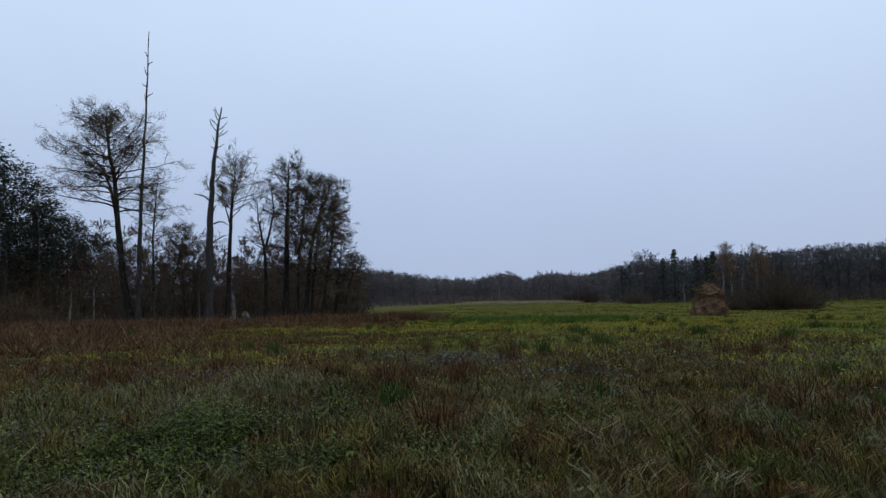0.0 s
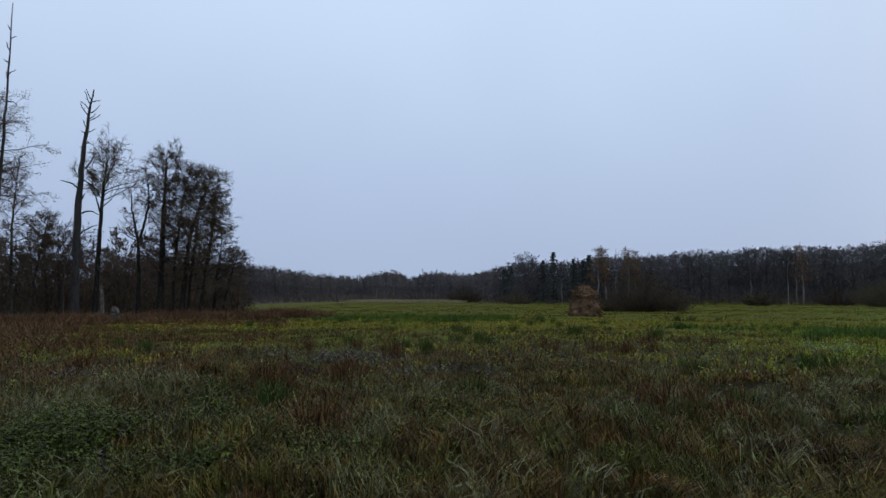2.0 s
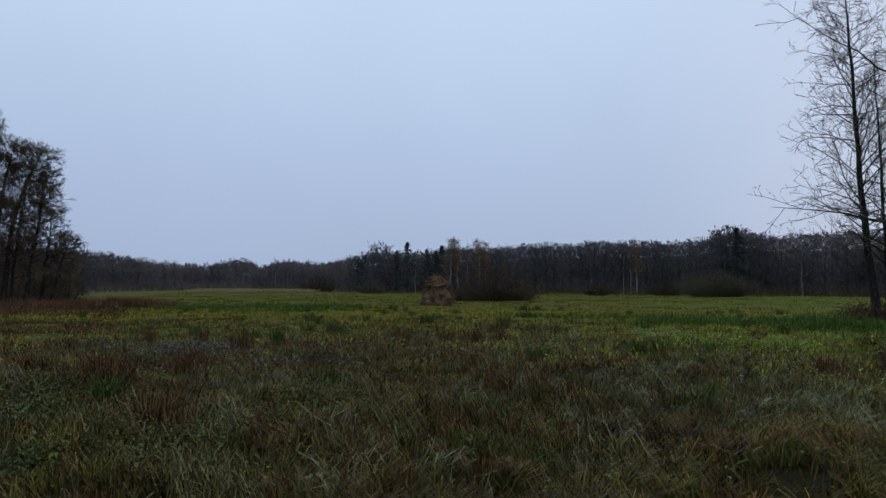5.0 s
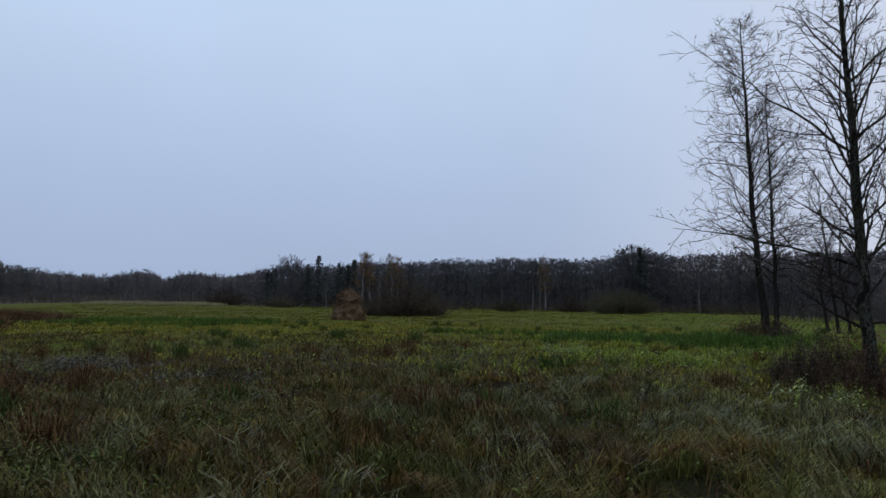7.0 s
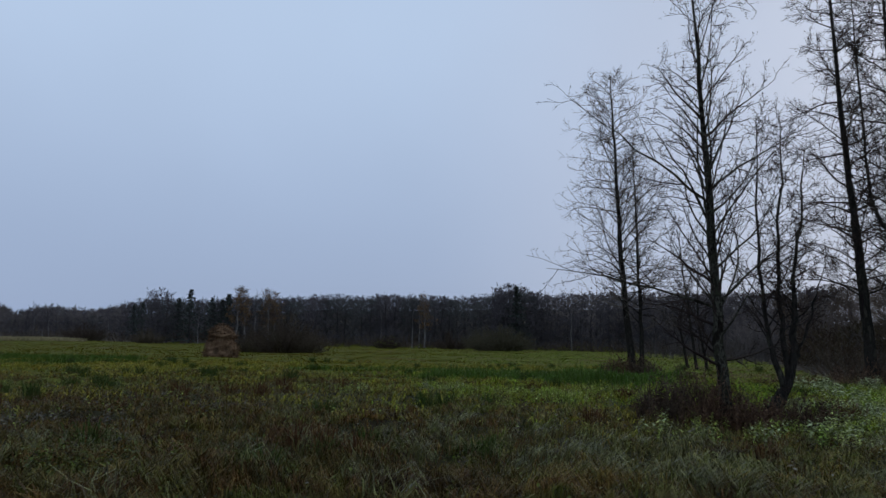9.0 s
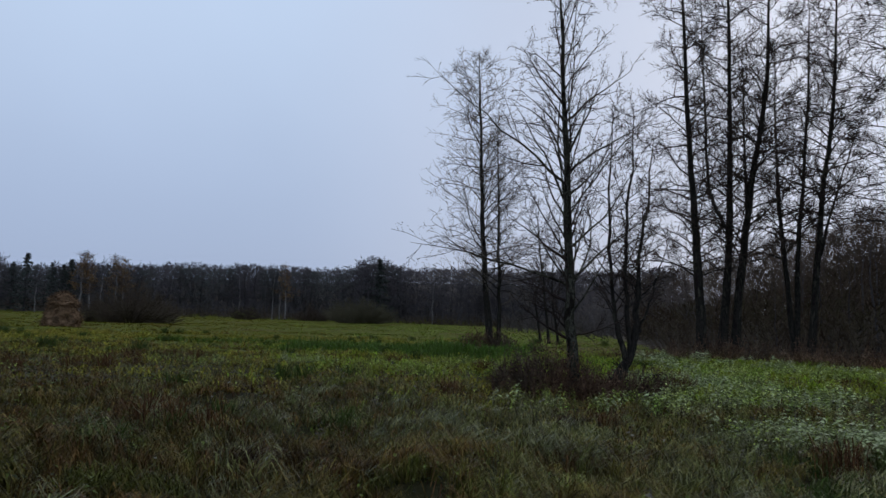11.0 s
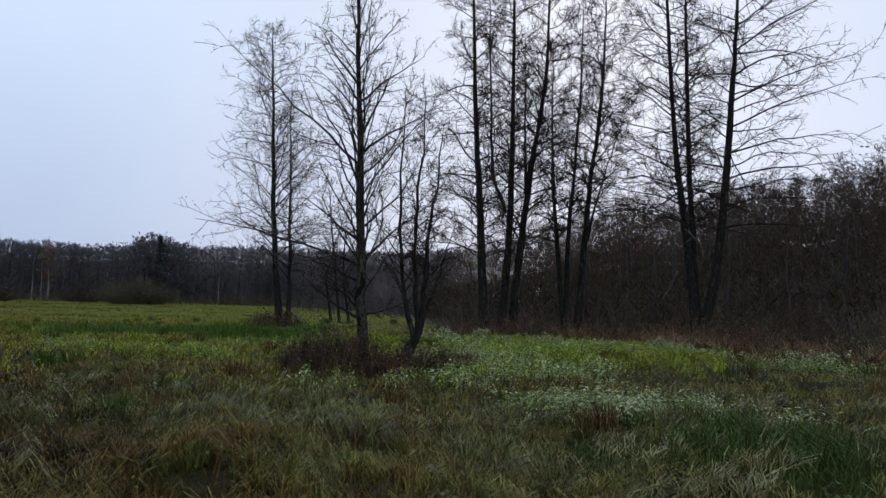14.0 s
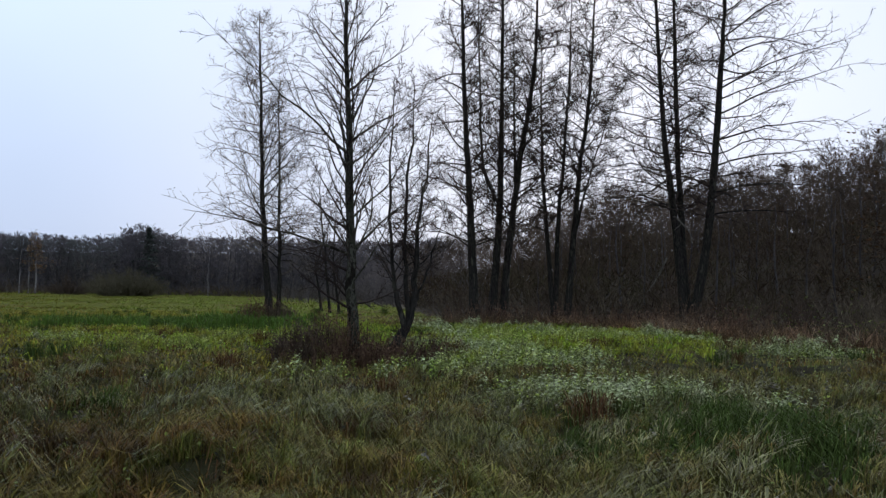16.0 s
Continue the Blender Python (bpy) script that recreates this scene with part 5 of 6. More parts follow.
def blades(rng, x, y, h, w, lean, turn, z=None, tall=True, fine=True):
    """Bent grass blades, three triangles each (one each where they stand far off)."""
    m = len(x)
    if z is None:
        z = ground_z(x, y)
    base = np.stack([x, y, z - 0.02], -1)
    d = np.stack([np.cos(turn), np.sin(turn), np.zeros(m)], -1)
    face = turn + np.pi / 2 + rng.normal(scale=0.5, size=m)
    s = np.stack([np.cos(face), np.sin(face), np.zeros(m)], -1) * (w / 2)[:, None]
    up = np.array([0, 0, 1.0])
    if not tall:
        tip = base + up * (h * np.clip(1.0 - 0.3 * lean, 0.2, 1))[:, None] + d * (h * lean)[:, None]
        verts = np.stack([base - s, base + s, tip], 1)
        return verts.reshape(-1, 3), np.arange(m * 3).reshape(-1, 3)
    bow = np.clip(lean, 0, 1.6)
    mid = base + up * (h * (0.66 - 0.08 * bow))[:, None] + d * (h * bow * 0.12)[:, None]
    top = base + up * (h * (0.98 - 0.24 * bow))[:, None] + d * (h * bow * 0.40)[:, None]
    tip = base + up * (h * (0.98 - 0.68 * bow))[:, None] + d * (h * bow * 0.76)[:, None]
    if not fine:
        bend = (mid + top) / 2
        verts = np.stack([base - s, base + s, bend + s, bend - s, tip], 1)
        one = np.array([[0, 1, 2], [0, 2, 3], [3, 2, 4]])
        return verts.reshape(-1, 3), (one[None] + (np.arange(m) * 5)[:, None, None]).reshape(-1, 3)
    verts = np.stack([base - s, base + s, mid + s, mid - s, top + s * 0.75, top - s * 0.75, tip], 1)
    one = np.array([[0, 1, 2], [0, 2, 3], [3, 2, 4], [3, 4, 5], [5, 4, 6]])
    return verts.reshape(-1, 3), (one[None] + (np.arange(m) * 7)[:, None, None]).reshape(-1, 3)


def tufts(rng, x, y, per, spread, h, w, lean, tall=True, comb=0.6, fine=True):
    """per blades round each place; neighbours lean alike."""
    m = len(x)
    size = rng.uniform(0.65, 1.25, m) * (0.5 + 0.55 * value_noise(x / 1.3, y / 1.3, 23) + 0.5 * value_noise(x / 0.5, y / 0.5, 24))
    X = np.repeat(x, per) + rng.normal(scale=spread, size=m * per)
    Y = np.repeat(y, per) + rng.normal(scale=spread, size=m * per)
    H = h * np.repeat(size, per) * rng.uniform(0.55, 1.2, m * per)
    flow = -1.05 + 3.0 * (value_noise(x / 1.6, y / 1.6, 21) - 0.5) + rng.normal(0, 0.25, m)
    out = np.arctan2(Y - np.repeat(y, per), X - np.repeat(x, per))
    turn = np.where(rng.random(m * per) < comb, np.repeat(flow, per) + rng.normal(scale=0.42, size=m * per), out + rng.normal(scale=0.5, size=m * per))
    return blades(rng, X, Y, H, w * rng.uniform(0.6, 1.3, m * per), np.clip(rng.normal(lean, 0.26, m * per), 0.05, 1.4), turn, tall=tall, fine=fine)


def patch(x, y, places, soft=0.5):
    """How much of a place lies in one of the patches (bearing, distance, half width, half depth)."""
    out = np.zeros(len(x))
    ragged = 0.75 * (value_noise(x / 0.9, y / 0.9, 31) - 0.5) + 0.5 * (value_noise(x / 2.6, y / 2.6, 32) - 0.5)
    for az, d, rw, rd in places:
        c, s = math.cos(radians(az)), math.sin(radians(az))
        px, py = d * s, d * c
        u, v = ((x - px) * c - (y - py) * s) / rw, ((x - px) * s + (y - py) * c) / rd
        out = np.maximum(out, np.clip((1 - np.hypot(u, v) + ragged) / soft, 0, 1))
    return out


def meadow(x, y):
    """Where the meadow reaches: not under the trees."""
    d, az = np.hypot(x, y), bearing(x, y)
    edge = np.interp(az, [-40, -24, -14, -5, 3, 20, 45, 56, 64, 80, 90, 101], [66, 66, 68, 90, 250, 230, 215, 120, 44, 37, 32, 24])
    return d < edge


HERB_AT = [(57, 14.3, 2.6, 0.5), (62, 15.0, 2.6, 1.2), (80.5, 12.6, 2.8, 1.5), (92, 22, 2.6, 1.6), (80, 28, 5, 2.0), (70, 31, 4, 1.6), (76, 30, 4, 1.2), (35, 24, 4.0, 1.4), (43, 21, 3.0, 1.2),
           (48, 24, 3.0, 1.4), (71, 11, 1.0, 0.5)]
TALL_AT = [(67, 33, 2.6, 1.0), (71, 32, 2.0, 0.8), (76, 30, 2.0, 0.7), (83, 28, 1.8, 0.8), (90, 25, 1.8, 1.0), (63, 31, 1.6, 1.0), (79.5, 30, 2.2, 0.6), (66, 26, 1.2, 0.6), (73, 28, 1.4, 0.5)]
DARK_AT = [(-18, 8.6, 3.2, 1.8), (-27, 9.6, 2.6, 2.0), (-8.5, 8.1, 2.0, 1.2), (-14, 6.8, 2.2, 1.0), (-24, 7.0, 1.6, 1.0), (-30, 7.6, 1.4, 1.2), (3, 8.2, 1.0, 0.6), (14, 8.6, 1.1, 0.6), (18, 8.4, 1.2, 0.6), (-2, 7.0, 1.2, 0.6), (27, 7.8, 0.8, 0.5)]
PALE_AT = [(79, 11.2, 2.2, 1.0), (83, 10.6, 1.6, 0.9), (57, 14.0, 2.4, 0.28), (62, 14.4, 2.0, 0.35), (80.5, 12.5, 2.7, 1.4), (87.5, 12.6, 1.0, 0.7), (76.4, 29.5, 4.0, 1.1), (69, 33, 3.5, 1.4), (82, 27.4, 2.4, 0.8), (35, 24.5, 3, 0.7), (92, 22.3, 2.2, 1.0), (68.5, 17.0, 2.6, 2.0), (64, 20, 2, 2)]
WILT_AT = [(1.4, 19.2, 2.4, 0.9), (5, 18, 2.0, 0.8), (-15, 17, 1.8, 0.8), (20, 16.5, 1.6, 0.5), (8, 15, 1.6, 0.6), (0, 22, 2.4, 0.8), (-24.5, 15.5, 1.8, 0.9), (-25, 9.4, 1.0, 0.4), (-10, 11, 0.8, 0.3), (88, 13.5, 1.2, 0.6)]
FRESH_AT = [(68, 17.5, 2.6, 3.2), (65, 20, 2.4, 3.0), (70, 26, 5.0, 2.6), (77, 29, 5, 1.4), (67, 31, 3.0, 3.0), (60, 13.8, 2.6, 0.7), (47, 22, 2.4, 0.9)]
LUSH_AT = [(5.5, 62, 7.5, 12), (12, 62, 3, 8), (45, 34, 7.5, 3.0), (40, 36, 4, 2.4), (50, 31, 4, 3), (55, 26, 4, 3), (32, 44, 6, 3)]
SEDGE_AT = [(-28, 26, 11, 16), (-18, 40, 12, 16), (-2, 12.5, 2.6, 1.4), (12, 11, 3.0, 1.5), (28.5, 10, 3.2, 1.2), (34, 11.5, 2.4, 0.9), (-12, 13.5, 3, 1.8), (45, 9, 2, 1.2), (-4.2, 7.4, 0.5, 0.4), (-1.4, 5.7, 0.5, 0.4), (-24.5, 15.8, 1.8, 1.0), (-25, 9.2, 1.1, 0.5), (-14, 8.6, 0.6, 0.3),
            (20, 26, 6, 2), (8, 20, 3, 1.6)]
REED_AT = [(-30, 46, 9, 20), (-20, 60, 10, 9), (-10, 66, 9, 8), (-4, 78, 6, 9), (-3, 70, 5, 6)]
BRUSH_AT = [(74, 38.5, 3.5, 1.6), (80, 37, 4, 2.2), (86, 34, 4, 2.6), (67, 39, 3.0, 2.0), (95, 26, 3, 2), (90, 30, 2.5, 2), (83, 31.5, 2.0, 0.8), (61, 38, 2, 2)]
NEAR_LUSH = [(87, 8.0, 2.6, 2.0), (92, 10.3, 2.4, 1.8), (82, 8.6, 1.2, 0.8)]

gr = np.random.default_rng(3)


def scatter_in(rng, count, places):
    """Places inside the patches, by their areas."""
    area = np.array([rw * rd for _, _, rw, rd in places])
    k = rng.choice(len(places), count, p=area / area.sum())
    P = np.array(places)[k]
    a, q = rng.uniform(0, 2 * np.pi, count), 1.45 * np.sqrt(rng.random(count))
    u, v = np.cos(a) * q * P[:, 2], np.sin(a) * q * P[:, 3]
    c, s = np.cos(np.radians(P[:, 0])), np.sin(np.radians(P[:, 0]))
    return (P[:, 1] + v) * s + u * c, (P[:, 1] + v) * c - u * s



def grow_grass(name, label, mat, near, far, count, per, spread, h, w, lean, places=None, tall=True, avoid=None, thin=None, comb=0.6, level_of=0.0, az=(-38.0, 101.0), power=2.0, category="grass", fine=True):
    x, y = scatter(gr, count, near, far, *az, power=power) if places is None else scatter_in(gr, count, places)
    keep = meadow(x, y)
    if places is not None:
        keep &= gr.random(count) < np.maximum(patch(x, y, places), level_of)
    if avoid is not None:
        keep &= gr.random(count) > 0.82 * patch(x, y, avoid)
    if thin is not None:
        keep &= gr.random(count) < thin(x, y)
    x, y = x[keep], y[keep]
    return tagged(part(name, tufts(gr, x, y, per, spread, h, w, lean, tall, comb, fine), mat), label, category, kind="stuff")


GREEN = "wilting green and olive meadow grass, matted and bent"
uneven = lambda x, y: 0.13 + 0.87 * smooth(0.35 * value_noise(x / 1.7, y / 1.7, 41) + 0.65 * value_noise(x / 0.36, y / 0.36, 42), 0.37, 0.54)
damp = lambda x, y: smooth(bearing(x, y) + 16 * (value_noise(x / 2.2, y / 2.2, 48) - 0.5), 34, 50)
DAMP = "damp green and rusty meadow grass in bent tufts"
for kind, text, side in ((GRASS, GREEN, lambda x, y: uneven(x, y) * (1 - damp(x, y))), (GRASS_DAMP, DAMP, lambda x, y: uneven(x, y) * damp(x, y))):
    grow_grass("meadow_grass", text, kind, 4.3, 9.5, 3200, 50, 0.050, 0.30, 0.0080, 1.0, avoid=HERB_AT + FRESH_AT + NEAR_LUSH + DARK_AT[:4], thin=side, comb=0.6)
    grow_grass("meadow_grass", text, kind, 9.5, 17, 5400, 22, 0.08, 0.28, 0.0122, 1.0, avoid=HERB_AT + FRESH_AT + NEAR_LUSH + DARK_AT[:4], thin=side, comb=0.6, fine=False)
    grow_grass("meadow_grass", text, kind, 17, 38, 8500, 11, 0.15, 0.25, 0.019, 1.35, avoid=HERB_AT + FRESH_AT, thin=side, comb=0.5, fine=False)
grow_grass("lush_grass", "dark lush green grass among the nettles", LUSH, 5, 13, 900, 28, 0.06, 0.36, 0.0095, 0.95, NEAR_LUSH, comb=0.7, fine=False)
grow_grass("meadow_grass", "fresh yellow-green grass of the damp middle of the meadow", GRASS_BRIGHT, 14, 42, 11000, 11, 0.085, 0.30, 0.02, 0.95, az=(22.0, 84.0), thin=lambda x, y: smooth(bearing(x, y) + 14 * (value_noise(x / 4, y / 4, 52) - 0.5), 30, 52) * smooth(np.hypot(x, y) + 12 * value_noise(x / 3, y / 3, 51), 18, 30), comb=0.5, fine=False)
grow_grass("meadow_grass", "yellowing low grass between the tussocks", OLIVE, 12, 62, 15000, 9, 0.17, 0.24, 0.024, 1.1, az=(-38.0, 52.0), thin=lambda x, y: smooth(0.6 * value_noise(x / 2.2, y / 2.2, 53) + 0.4 * value_noise(x / 6, y / 6, 54) + 0.010 * np.minimum(bearing(x, y), 0), 0.40, 0.6), comb=0.5, fine=False)
grow_grass("lush_grass", "tall dark green rushes in the wet strip of the meadow", WETGRASS, 20, 50, 2600, 10, 0.14, 0.55, 0.024, 0.5, [(44, 33.5, 6.5, 2.4), (49, 30.5, 3.5, 2.0)], comb=0.3, fine=False)
grow_grass("sedge", "rusty tall sedge on the wet ground before the reeds", SEDGE, 17, 62, 6500, 8, 0.2, 0.34, 0.026, 1.1, fine=False, az=(-38.0, -3.0), thin=lambda x, y: smooth(value_noise(x / 3, y / 3, 47) + 0.010 * (-bearing(x, y) - 16) + 0.006 * (np.hypot(x, y) - 40), 0.45, 0.7), comb=0.4)
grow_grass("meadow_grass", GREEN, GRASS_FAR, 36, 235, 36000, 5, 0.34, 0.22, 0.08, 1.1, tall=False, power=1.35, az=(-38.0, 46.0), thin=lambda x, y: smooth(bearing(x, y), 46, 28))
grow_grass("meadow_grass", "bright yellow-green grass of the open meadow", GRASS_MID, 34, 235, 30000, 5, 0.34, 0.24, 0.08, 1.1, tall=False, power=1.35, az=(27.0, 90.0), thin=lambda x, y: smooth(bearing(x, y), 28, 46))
grow_grass("meadow_grass", GREEN, GRASS, 0.8, 4.3, 700, 14, 0.06, 0.28, 0.011, 1.0, az=(-38.0, 101.0), thin=uneven, comb=0.45, fine=False)
grow_grass("meadow_grass", GREEN, GRASS, 0.8, 9.5, 1800, 10, 0.08, 0.28, 0.012, 1.0, az=(101.0, 322.0), thin=uneven, comb=0.45, fine=False)
grow_grass("sedge", "rusty brown wilted sedge in loose tussocks", SEDGE, 4.6, 36, 6000, 8, 0.10, 0.29, 0.012, 1.0, SEDGE_AT, fine=False)
grow_grass("sedge", "rusty brown wilted sedge among the grass", SEDGE, 4.6, 24, 3000, 8, 0.09, 0.28, 0.011, 1.0, fine=False, thin=lambda x, y: smooth(value_noise(x / 3.1, y / 3.1, 45), 0.45, 0.7))
grow_grass("bent_grass", "silvery green bent grass arching over in swathes", SHEEN, 4.6, 14.5, 2800, 26, 0.05, 0.37, 0.0098, 1.0, thin=lambda x, y: smooth(0.6 * value_noise(x / 0.6, y / 0.6, 71) + 0.4 * value_noise(x / 2.3, y / 2.3, 72) + 0.0012 * bearing(x, y), 0.46, 0.72) * smooth(bearing(x, y), 12, 44), comb=0.9)
grow_grass("bent_grass", "scattered silvery blades among the nettles", SHEEN, 4.6, 13, 1500, 9, 0.07, 0.36, 0.009, 1.0, az=(-38.0, 14.0), thin=lambda x, y: smooth(value_noise(x / 0.8, y / 0.8, 73), 0.35, 0.7), comb=0.4)
grow_grass("dry_grass", "pale dry grass blades bleached by the autumn", STRAW, 4.6, 26, 2600, 5, 0.06, 0.30, 0.008, 1.1)
grow_grass("dry_grass", "pale strip of uncut dry grass at the far end of the meadow", UNCUT, 205, 246, 3600, 6, 0.5, 0.8, 0.2, 0.4, tall=False, az=(1.0, 10.5))
grow_grass("lush_grass", "dark lush green grass standing in a wet strip", WETGRASS, 20, 80, 10000, 7, 0.22, 0.36, 0.05, 0.6, LUSH_AT, tall=False, comb=0.3)
grow_grass("reeds", "brown withered reeds and tall sedge along the wood", REED, 24, 92, 19000, 7, 0.26, 0.9, 0.036, 0.95, REED_AT, tall=False, comb=0.3)
grow_grass("dead_stalks", "dark and rusty dead stalks under the alders", STALK, 24, 60, 3000, 6, 0.26, 0.9, 0.020, 0.8, BRUSH_AT, tall=False, comb=0.2)
grow_grass("dead_stalks", "rusty dead fern and grass under the alders", BRACKEN, 24, 60, 4200, 7, 0.26, 0.85, 0.024, 1.0, BRUSH_AT, tall=False, comb=0.2)


def tussock(name, label, mat, seed, h, w, group):
    rng = np.random.default_rng(seed)
    n = 110
    x, y = rng.normal(scale=0.11, size=n), rng.normal(scale=0.11, size=n)
    g = blades(rng, x, y, h * rng.uniform(0.5, 1.15, n), np.full(n, w), np.clip(rng.normal(0.6, 0.3, n), 0.05, 1.4), np.arctan2(y, x) + rng.normal(scale=0.5, size=n), z=np.zeros(n))
    return tagged(part(name, g, mat), label, "tussock", group)


def set_tussocks(kinds, count, near, far, thin):
    x, y = scatter(gr, count, near, far)
    keep = meadow(x, y) & (gr.random(count) < thin(x, y))
    for i, (px, py) in enumerate(zip(x[keep], y[keep])):
        ob, s = kinds[i % len(kinds)], gr.uniform(0.7, 1.25)
        m = Matrix.Translation((px, py, float(ground_z(px, py)))) @ Matrix.Rotation(gr.uniform(0, 6.28), 4, "Z") @ Matrix.Diagonal((s, s, s, 1))
        if i < len(kinds):
            ob.matrix_basis = m
        else:
            copy_thing(ob, m @ Matrix.Diagonal((*(1 / v for v in ob.scale), 1)))


set_tussocks([tussock("rush_tussock", "dark green rush tussock standing over the grass", LUSH, 301 + i, 0.42, 0.012, "rush tussocks") for i in range(3)], 330, 8, 60, lambda x, y: smooth(value_noise(x / 5, y / 5, 43), 0.35, 0.7))
set_tussocks([tussock("sedge_tussock", "tall rusty sedge tussock in the meadow", SEDGE, 305 + i, 0.42, 0.011, "sedge tussocks") for i in range(3)], 50, 6.2, 26, lambda x, y: 0.8 + 0 * x)


def stand_out(kinds, spots):
    """Tussocks that rise over the rest: (bearing, distance, scale)."""
    for i, (az, d, z) in enumerate(spots):
        copy_thing(kinds[i % len(kinds)], Matrix.Translation(at(az, d)) @ Matrix.Rotation(i * 1.9, 4, "Z") @ Matrix.Diagonal((z, z, z, 1)) @ Matrix.Diagonal((*(1 / v for v in kinds[i % len(kinds)].scale), 1)))


RUSH = [o for o in bpy.data.objects if o.name.startswith("rush_tussock")][:3]
RUST = [o for o in bpy.data.objects if o.name.startswith("sedge_tussock")][:3]
stand_out(RUSH, ((5.8, 24.5, 1.35), (7.5, 20.9, 1.2), (12.1, 24.3, 1.3), (12.8, 24.8, 1.0), (4.5, 22.1, 1.1), (27.5, 15, 1.0), (36.5, 18, 1.3), (40, 17, 1.1)))
stand_out(RUST, ((-4.3, 11.9, 1.5), (-3.9, 11.6, 1.3), (-0.9, 8.4, 1.4), (-0.4, 8.1, 1.3), (-1.5, 8.2, 1.2), (-24.5, 15.9, 1.6), (-23.4, 15.4, 1.3), (-12, 13.6, 1.3), (-10.6, 13.9, 1.4), (27.6, 10.2, 1.2), (25.5, 10.8, 1.3), (30, 9.8, 1.1), (5.0, 19, 1.4), (-17, 18, 1.5)))


def herbs(name, label, mat, near, far, count, places, size, h, level_of=0.0, clump=0.58):
    """Low leafy plants: leaves in whorls on short stems."""
    x, y = scatter_in(gr, count, places)
    some = int(count * level_of)
    x[:some], y[:some] = scatter(gr, some, near, far)
    keep = meadow(x, y) & (np.hypot(x, y) > 4.2) & (gr.random(count) < np.maximum(patch(x, y, places), np.where(np.arange(count) < some, 1, 0)))
    keep &= value_noise(x / 0.45, y / 0.45, 61) + 0.5 * value_noise(x / 1.6, y / 1.6, 62) > clump
    x, y = x[keep], y[keep]
    m, per = len(x), 7
    top = ground_z(x, y) + h * gr.uniform(0.5, 1.2, m) * (0.5 + value_noise(x / 0.7, y / 0.7, 63))
    a = gr.uniform(0, 2 * np.pi, (m, 1)) + np.arange(per)[None] * 2.4
    z = top[:, None] - np.arange(per)[None] * 0.035 * gr.uniform(0.6, 1.4, (m, 1))
    L = size * gr.uniform(0.6, 1.35, (m, per)) * (0.6 + 0.1 * np.arange(per))
    tilt = gr.normal(0.05, 0.35, (m, per))
    d = np.stack([np.cos(a) * np.cos(tilt), np.sin(a) * np.cos(tilt), np.sin(tilt)], -1)
    s = np.stack([-np.sin(a), np.cos(a), gr.normal(0, 0.2, (m, per))], -1)
    c = np.stack([np.repeat(x[:, None], per, 1), np.repeat(y[:, None], per, 1), z], -1)
    L = L[..., None]
    droop = np.array([0, 0, 1.0]) * L * 0.25
    verts = np.stack([c, c + d * L * 0.45 + s * L * 0.30, c + d * L - droop, c + d * L * 0.45 - s * L * 0.30], 2).reshape(-1, 3)
    one = np.array([[0, 1, 2], [0, 2, 3]])
    tris = (one[None] + (np.arange(m * per) * 4)[:, None, None]).reshape(-1, 3)
    foot = np.stack([x, y, ground_z(x, y) - 0.02], -1)
    st = spikes(foot, np.stack([np.zeros(m), np.zeros(m), top - foot[:, 2]], -1), np.full(m, 0.004))
    return tagged(part(name, join((verts, tris), st), mat), label, "herb", kind="stuff")


herbs("low_herbs", "patches of leafy green nettles and low herbs", HERB, 5, 30, 15000, HERB_AT, 0.062, 0.36)
herbs("tall_herbs", "leafy mounds of nettles before the alders, sky shine in their colour", PALE_HERB, 5, 40, 5200, TALL_AT, 0.12, 0.44)
herbs("low_herbs", "patches of dark green nettles in the wet grass", HERB_DARK, 5, 13, 10500, DARK_AT, 0.05, 0.32, 0.16, 0.62)
herbs("pale_herbs", "patches of pale greyish leaves, whitened in colour for sky shine", PALE_HERB, 10, 30, 15000, PALE_AT, 0.088, 0.33, 0.0, 0.64)
herbs("wilted_herbs", "patches of withered greyish-brown leaves", WILTED, 6, 24, 5200, WILT_AT, 0.075, 0.3, 0.15)
herbs("low_herbs", "dark leafy herbs scattered through the wet meadow", HERB_DARK, 13, 42, 6500, DARK_AT, 0.095, 0.26, 0.97, 0.72)
herbs("low_herbs", "light green leafy herbs scattered through the wet meadow", HERB, 13, 42, 6500, HERB_AT, 0.075, 0.24, 0.97, 0.80)
herbs("fresh_herbs", "bright fresh green ground herbs lit by the open sky", FRESH, 5, 30, 22000, FRESH_AT, 0.070, 0.28)


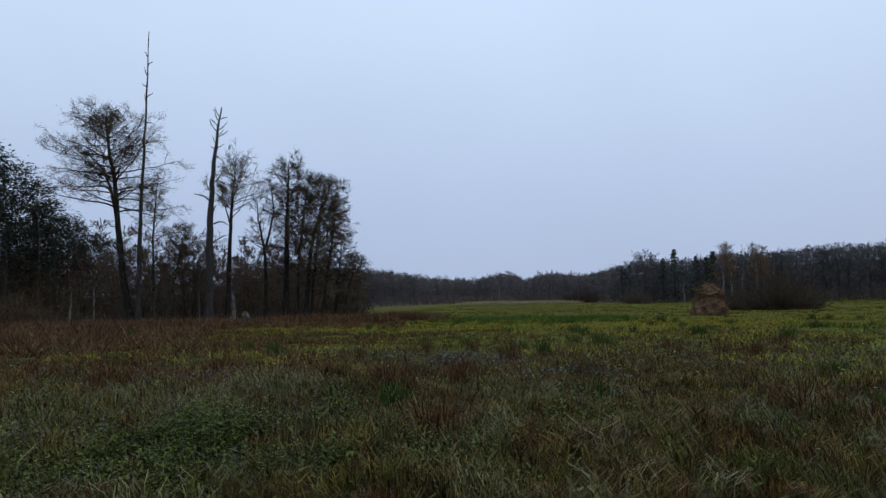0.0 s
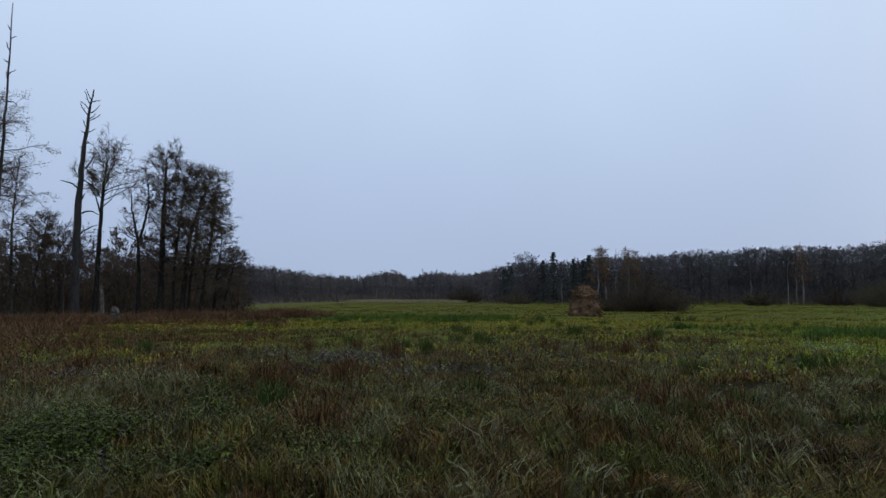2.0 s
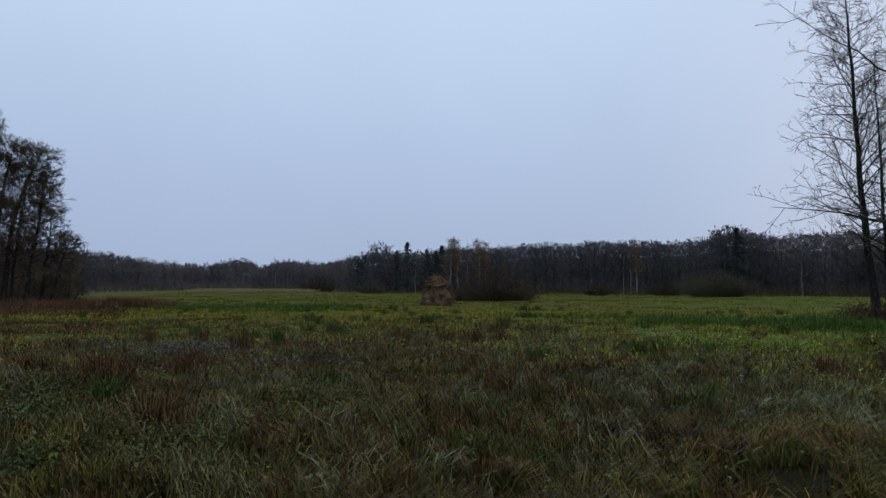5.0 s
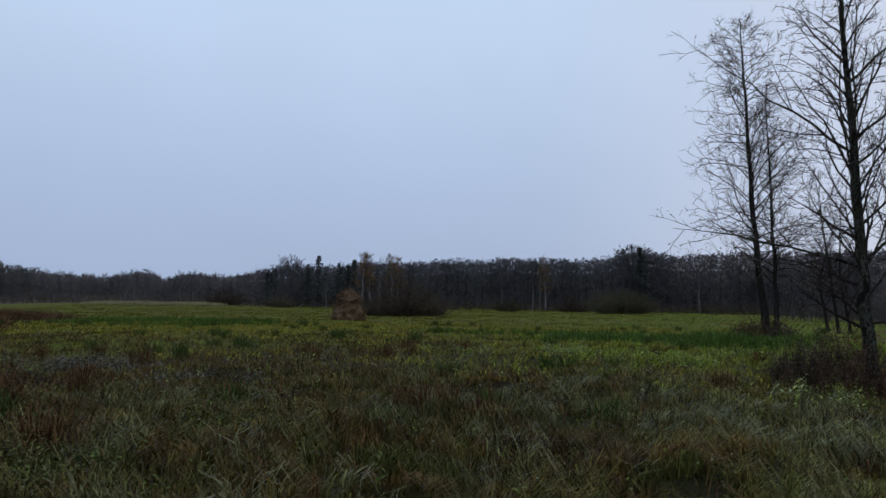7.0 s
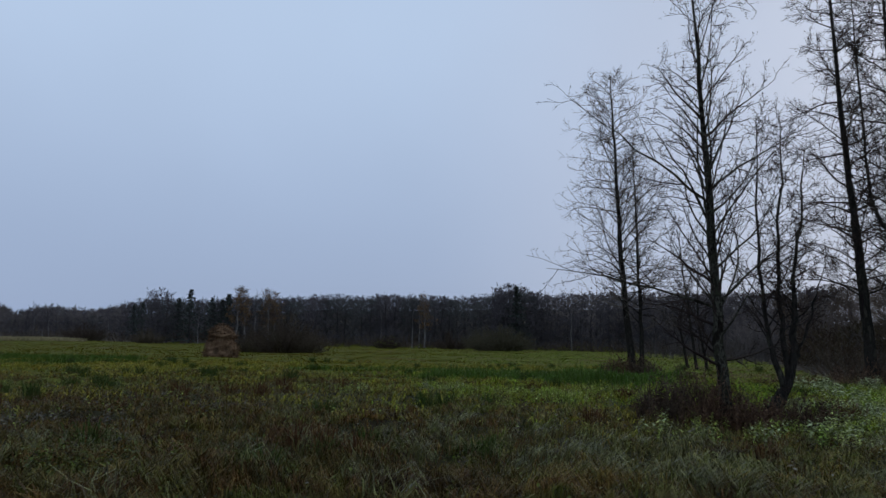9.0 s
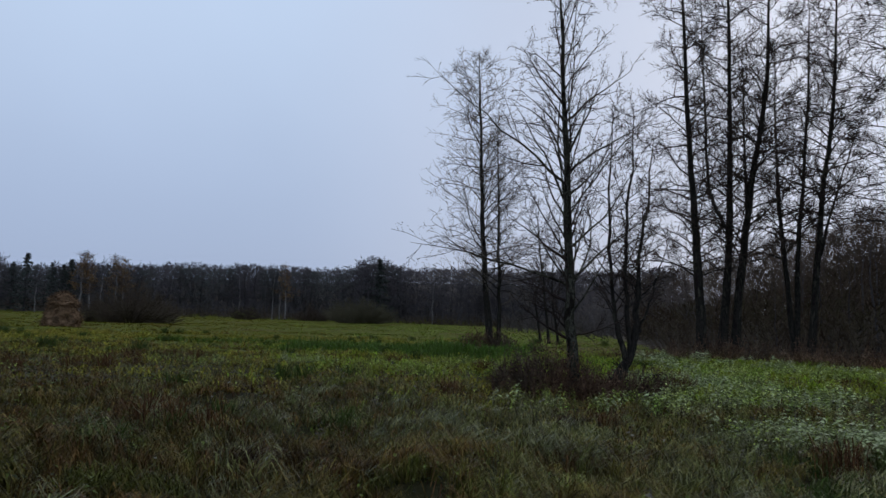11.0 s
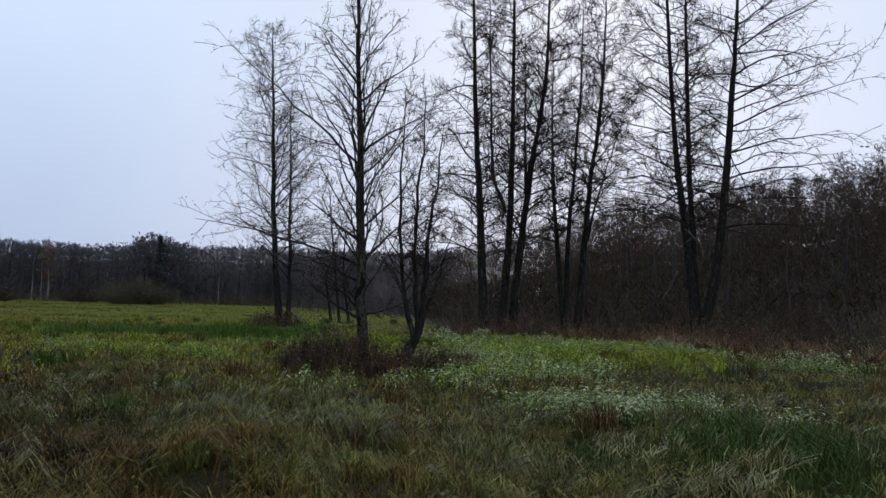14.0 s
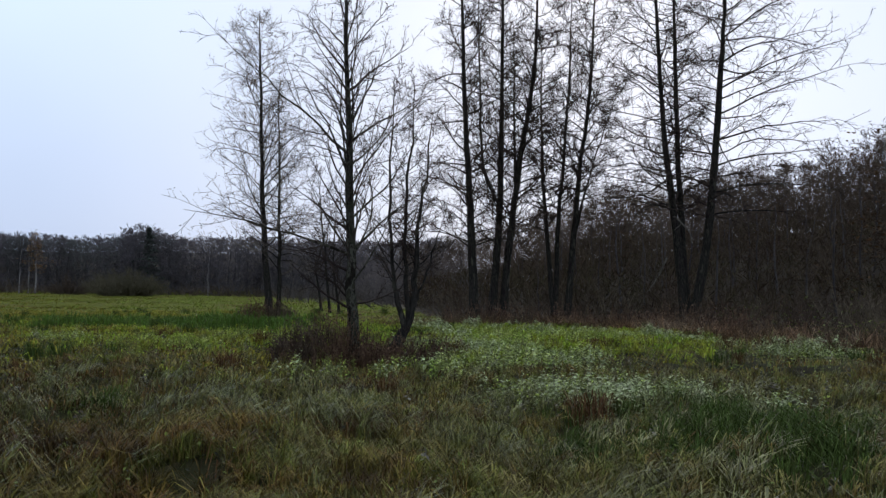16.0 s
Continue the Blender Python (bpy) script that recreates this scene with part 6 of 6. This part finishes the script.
def dead_weeds(place, width, depth, count, h, seed, label, coarse=1.0):
    """Dark dead stalks with curled leaves."""
    rng = np.random.default_rng(seed)
    a, q = rng.uniform(0, 2 * np.pi, count), np.sqrt(rng.random(count))
    ax = Vector((place.y, -place.x, 0)).normalized()
    ay = Vector((place.x, place.y, 0)).normalized()
    off = np.cos(a)[:, None] * q[:, None] * width * np.array(list(ax)) + np.sin(a)[:, None] * q[:, None] * depth * np.array(list(ay))
    x, y = place.x + off[:, 0], place.y + off[:, 1]
    foot = np.stack([x, y, ground_z(x, y) - 0.03], -1)
    ln = h * rng.uniform(0.45, 1.25, count) * (1.1 - 0.6 * q)
    way = unit(rng.normal(scale=0.15, size=(count, 3)) + np.array([0, 0, 1.0]))
    p1, r1 = grow(rng, foot, way, ln, np.full(count, 0.006 * coarse), 5, 0.10, 0.0, 0.5)
    ps, ws, l2, _, _ = sprout(rng, p1, r1, ln, 4, (0.3, 1.0), 40, 0.22)
    tips = unit(ws) * np.clip(l2, 0.05, 0.3)[:, None]
    lv = ps + tips * rng.uniform(0.4, 1.0, (len(ps), 1))
    ob = part("dead_weeds", join(tubes(p1, r1, 3), spikes(ps, tips, np.full(len(ps), 0.004 * coarse)), chips(rng, lv, rng.uniform(0.015, 0.042, len(lv)) * coarse, 1.0)), STALK)
    return tagged(ob, label, "weeds", kind="stuff")


dead_weeds(at(55.4, 16.3), 1.35, 0.8, 760, 1.2, 201, "dark dead weed stalks round the foot of the alder")
dead_weeds(at(61.6, 16.6), 1.1, 0.6, 460, 0.8, 202, "dark dead weed stalks beside the leaning alder")
dead_weeds(at(58.6, 16.2), 1.1, 0.5, 380, 0.6, 204, "low dead weed stalks between the two alders")
dead_weeds(at(50.5, 39.6), 1.5, 0.8, 420, 1.4, 203, "brown dead weeds round the foot of two alder trunks", 2.0)
for i, (az, d, w, n, h) in enumerate(((66.5, 39.5, 2.0, 220, 1.5), (69.5, 38.5, 1.6, 180, 1.3), (73, 40, 2.4, 240, 1.4), (78, 38, 2.2, 220, 1.2), (82, 38.5, 3.0, 320, 1.7), (85, 35.5, 2.0, 240, 1.4), (88, 33, 2.4, 260, 1.5))):
    dead_weeds(at(az, d), w, 1.4, n, h, 210 + i, "tall dead stalks along the foot of the alders", 2.0)

for o in bpy.data.objects:
    if "height" in o:
        del o["height"]
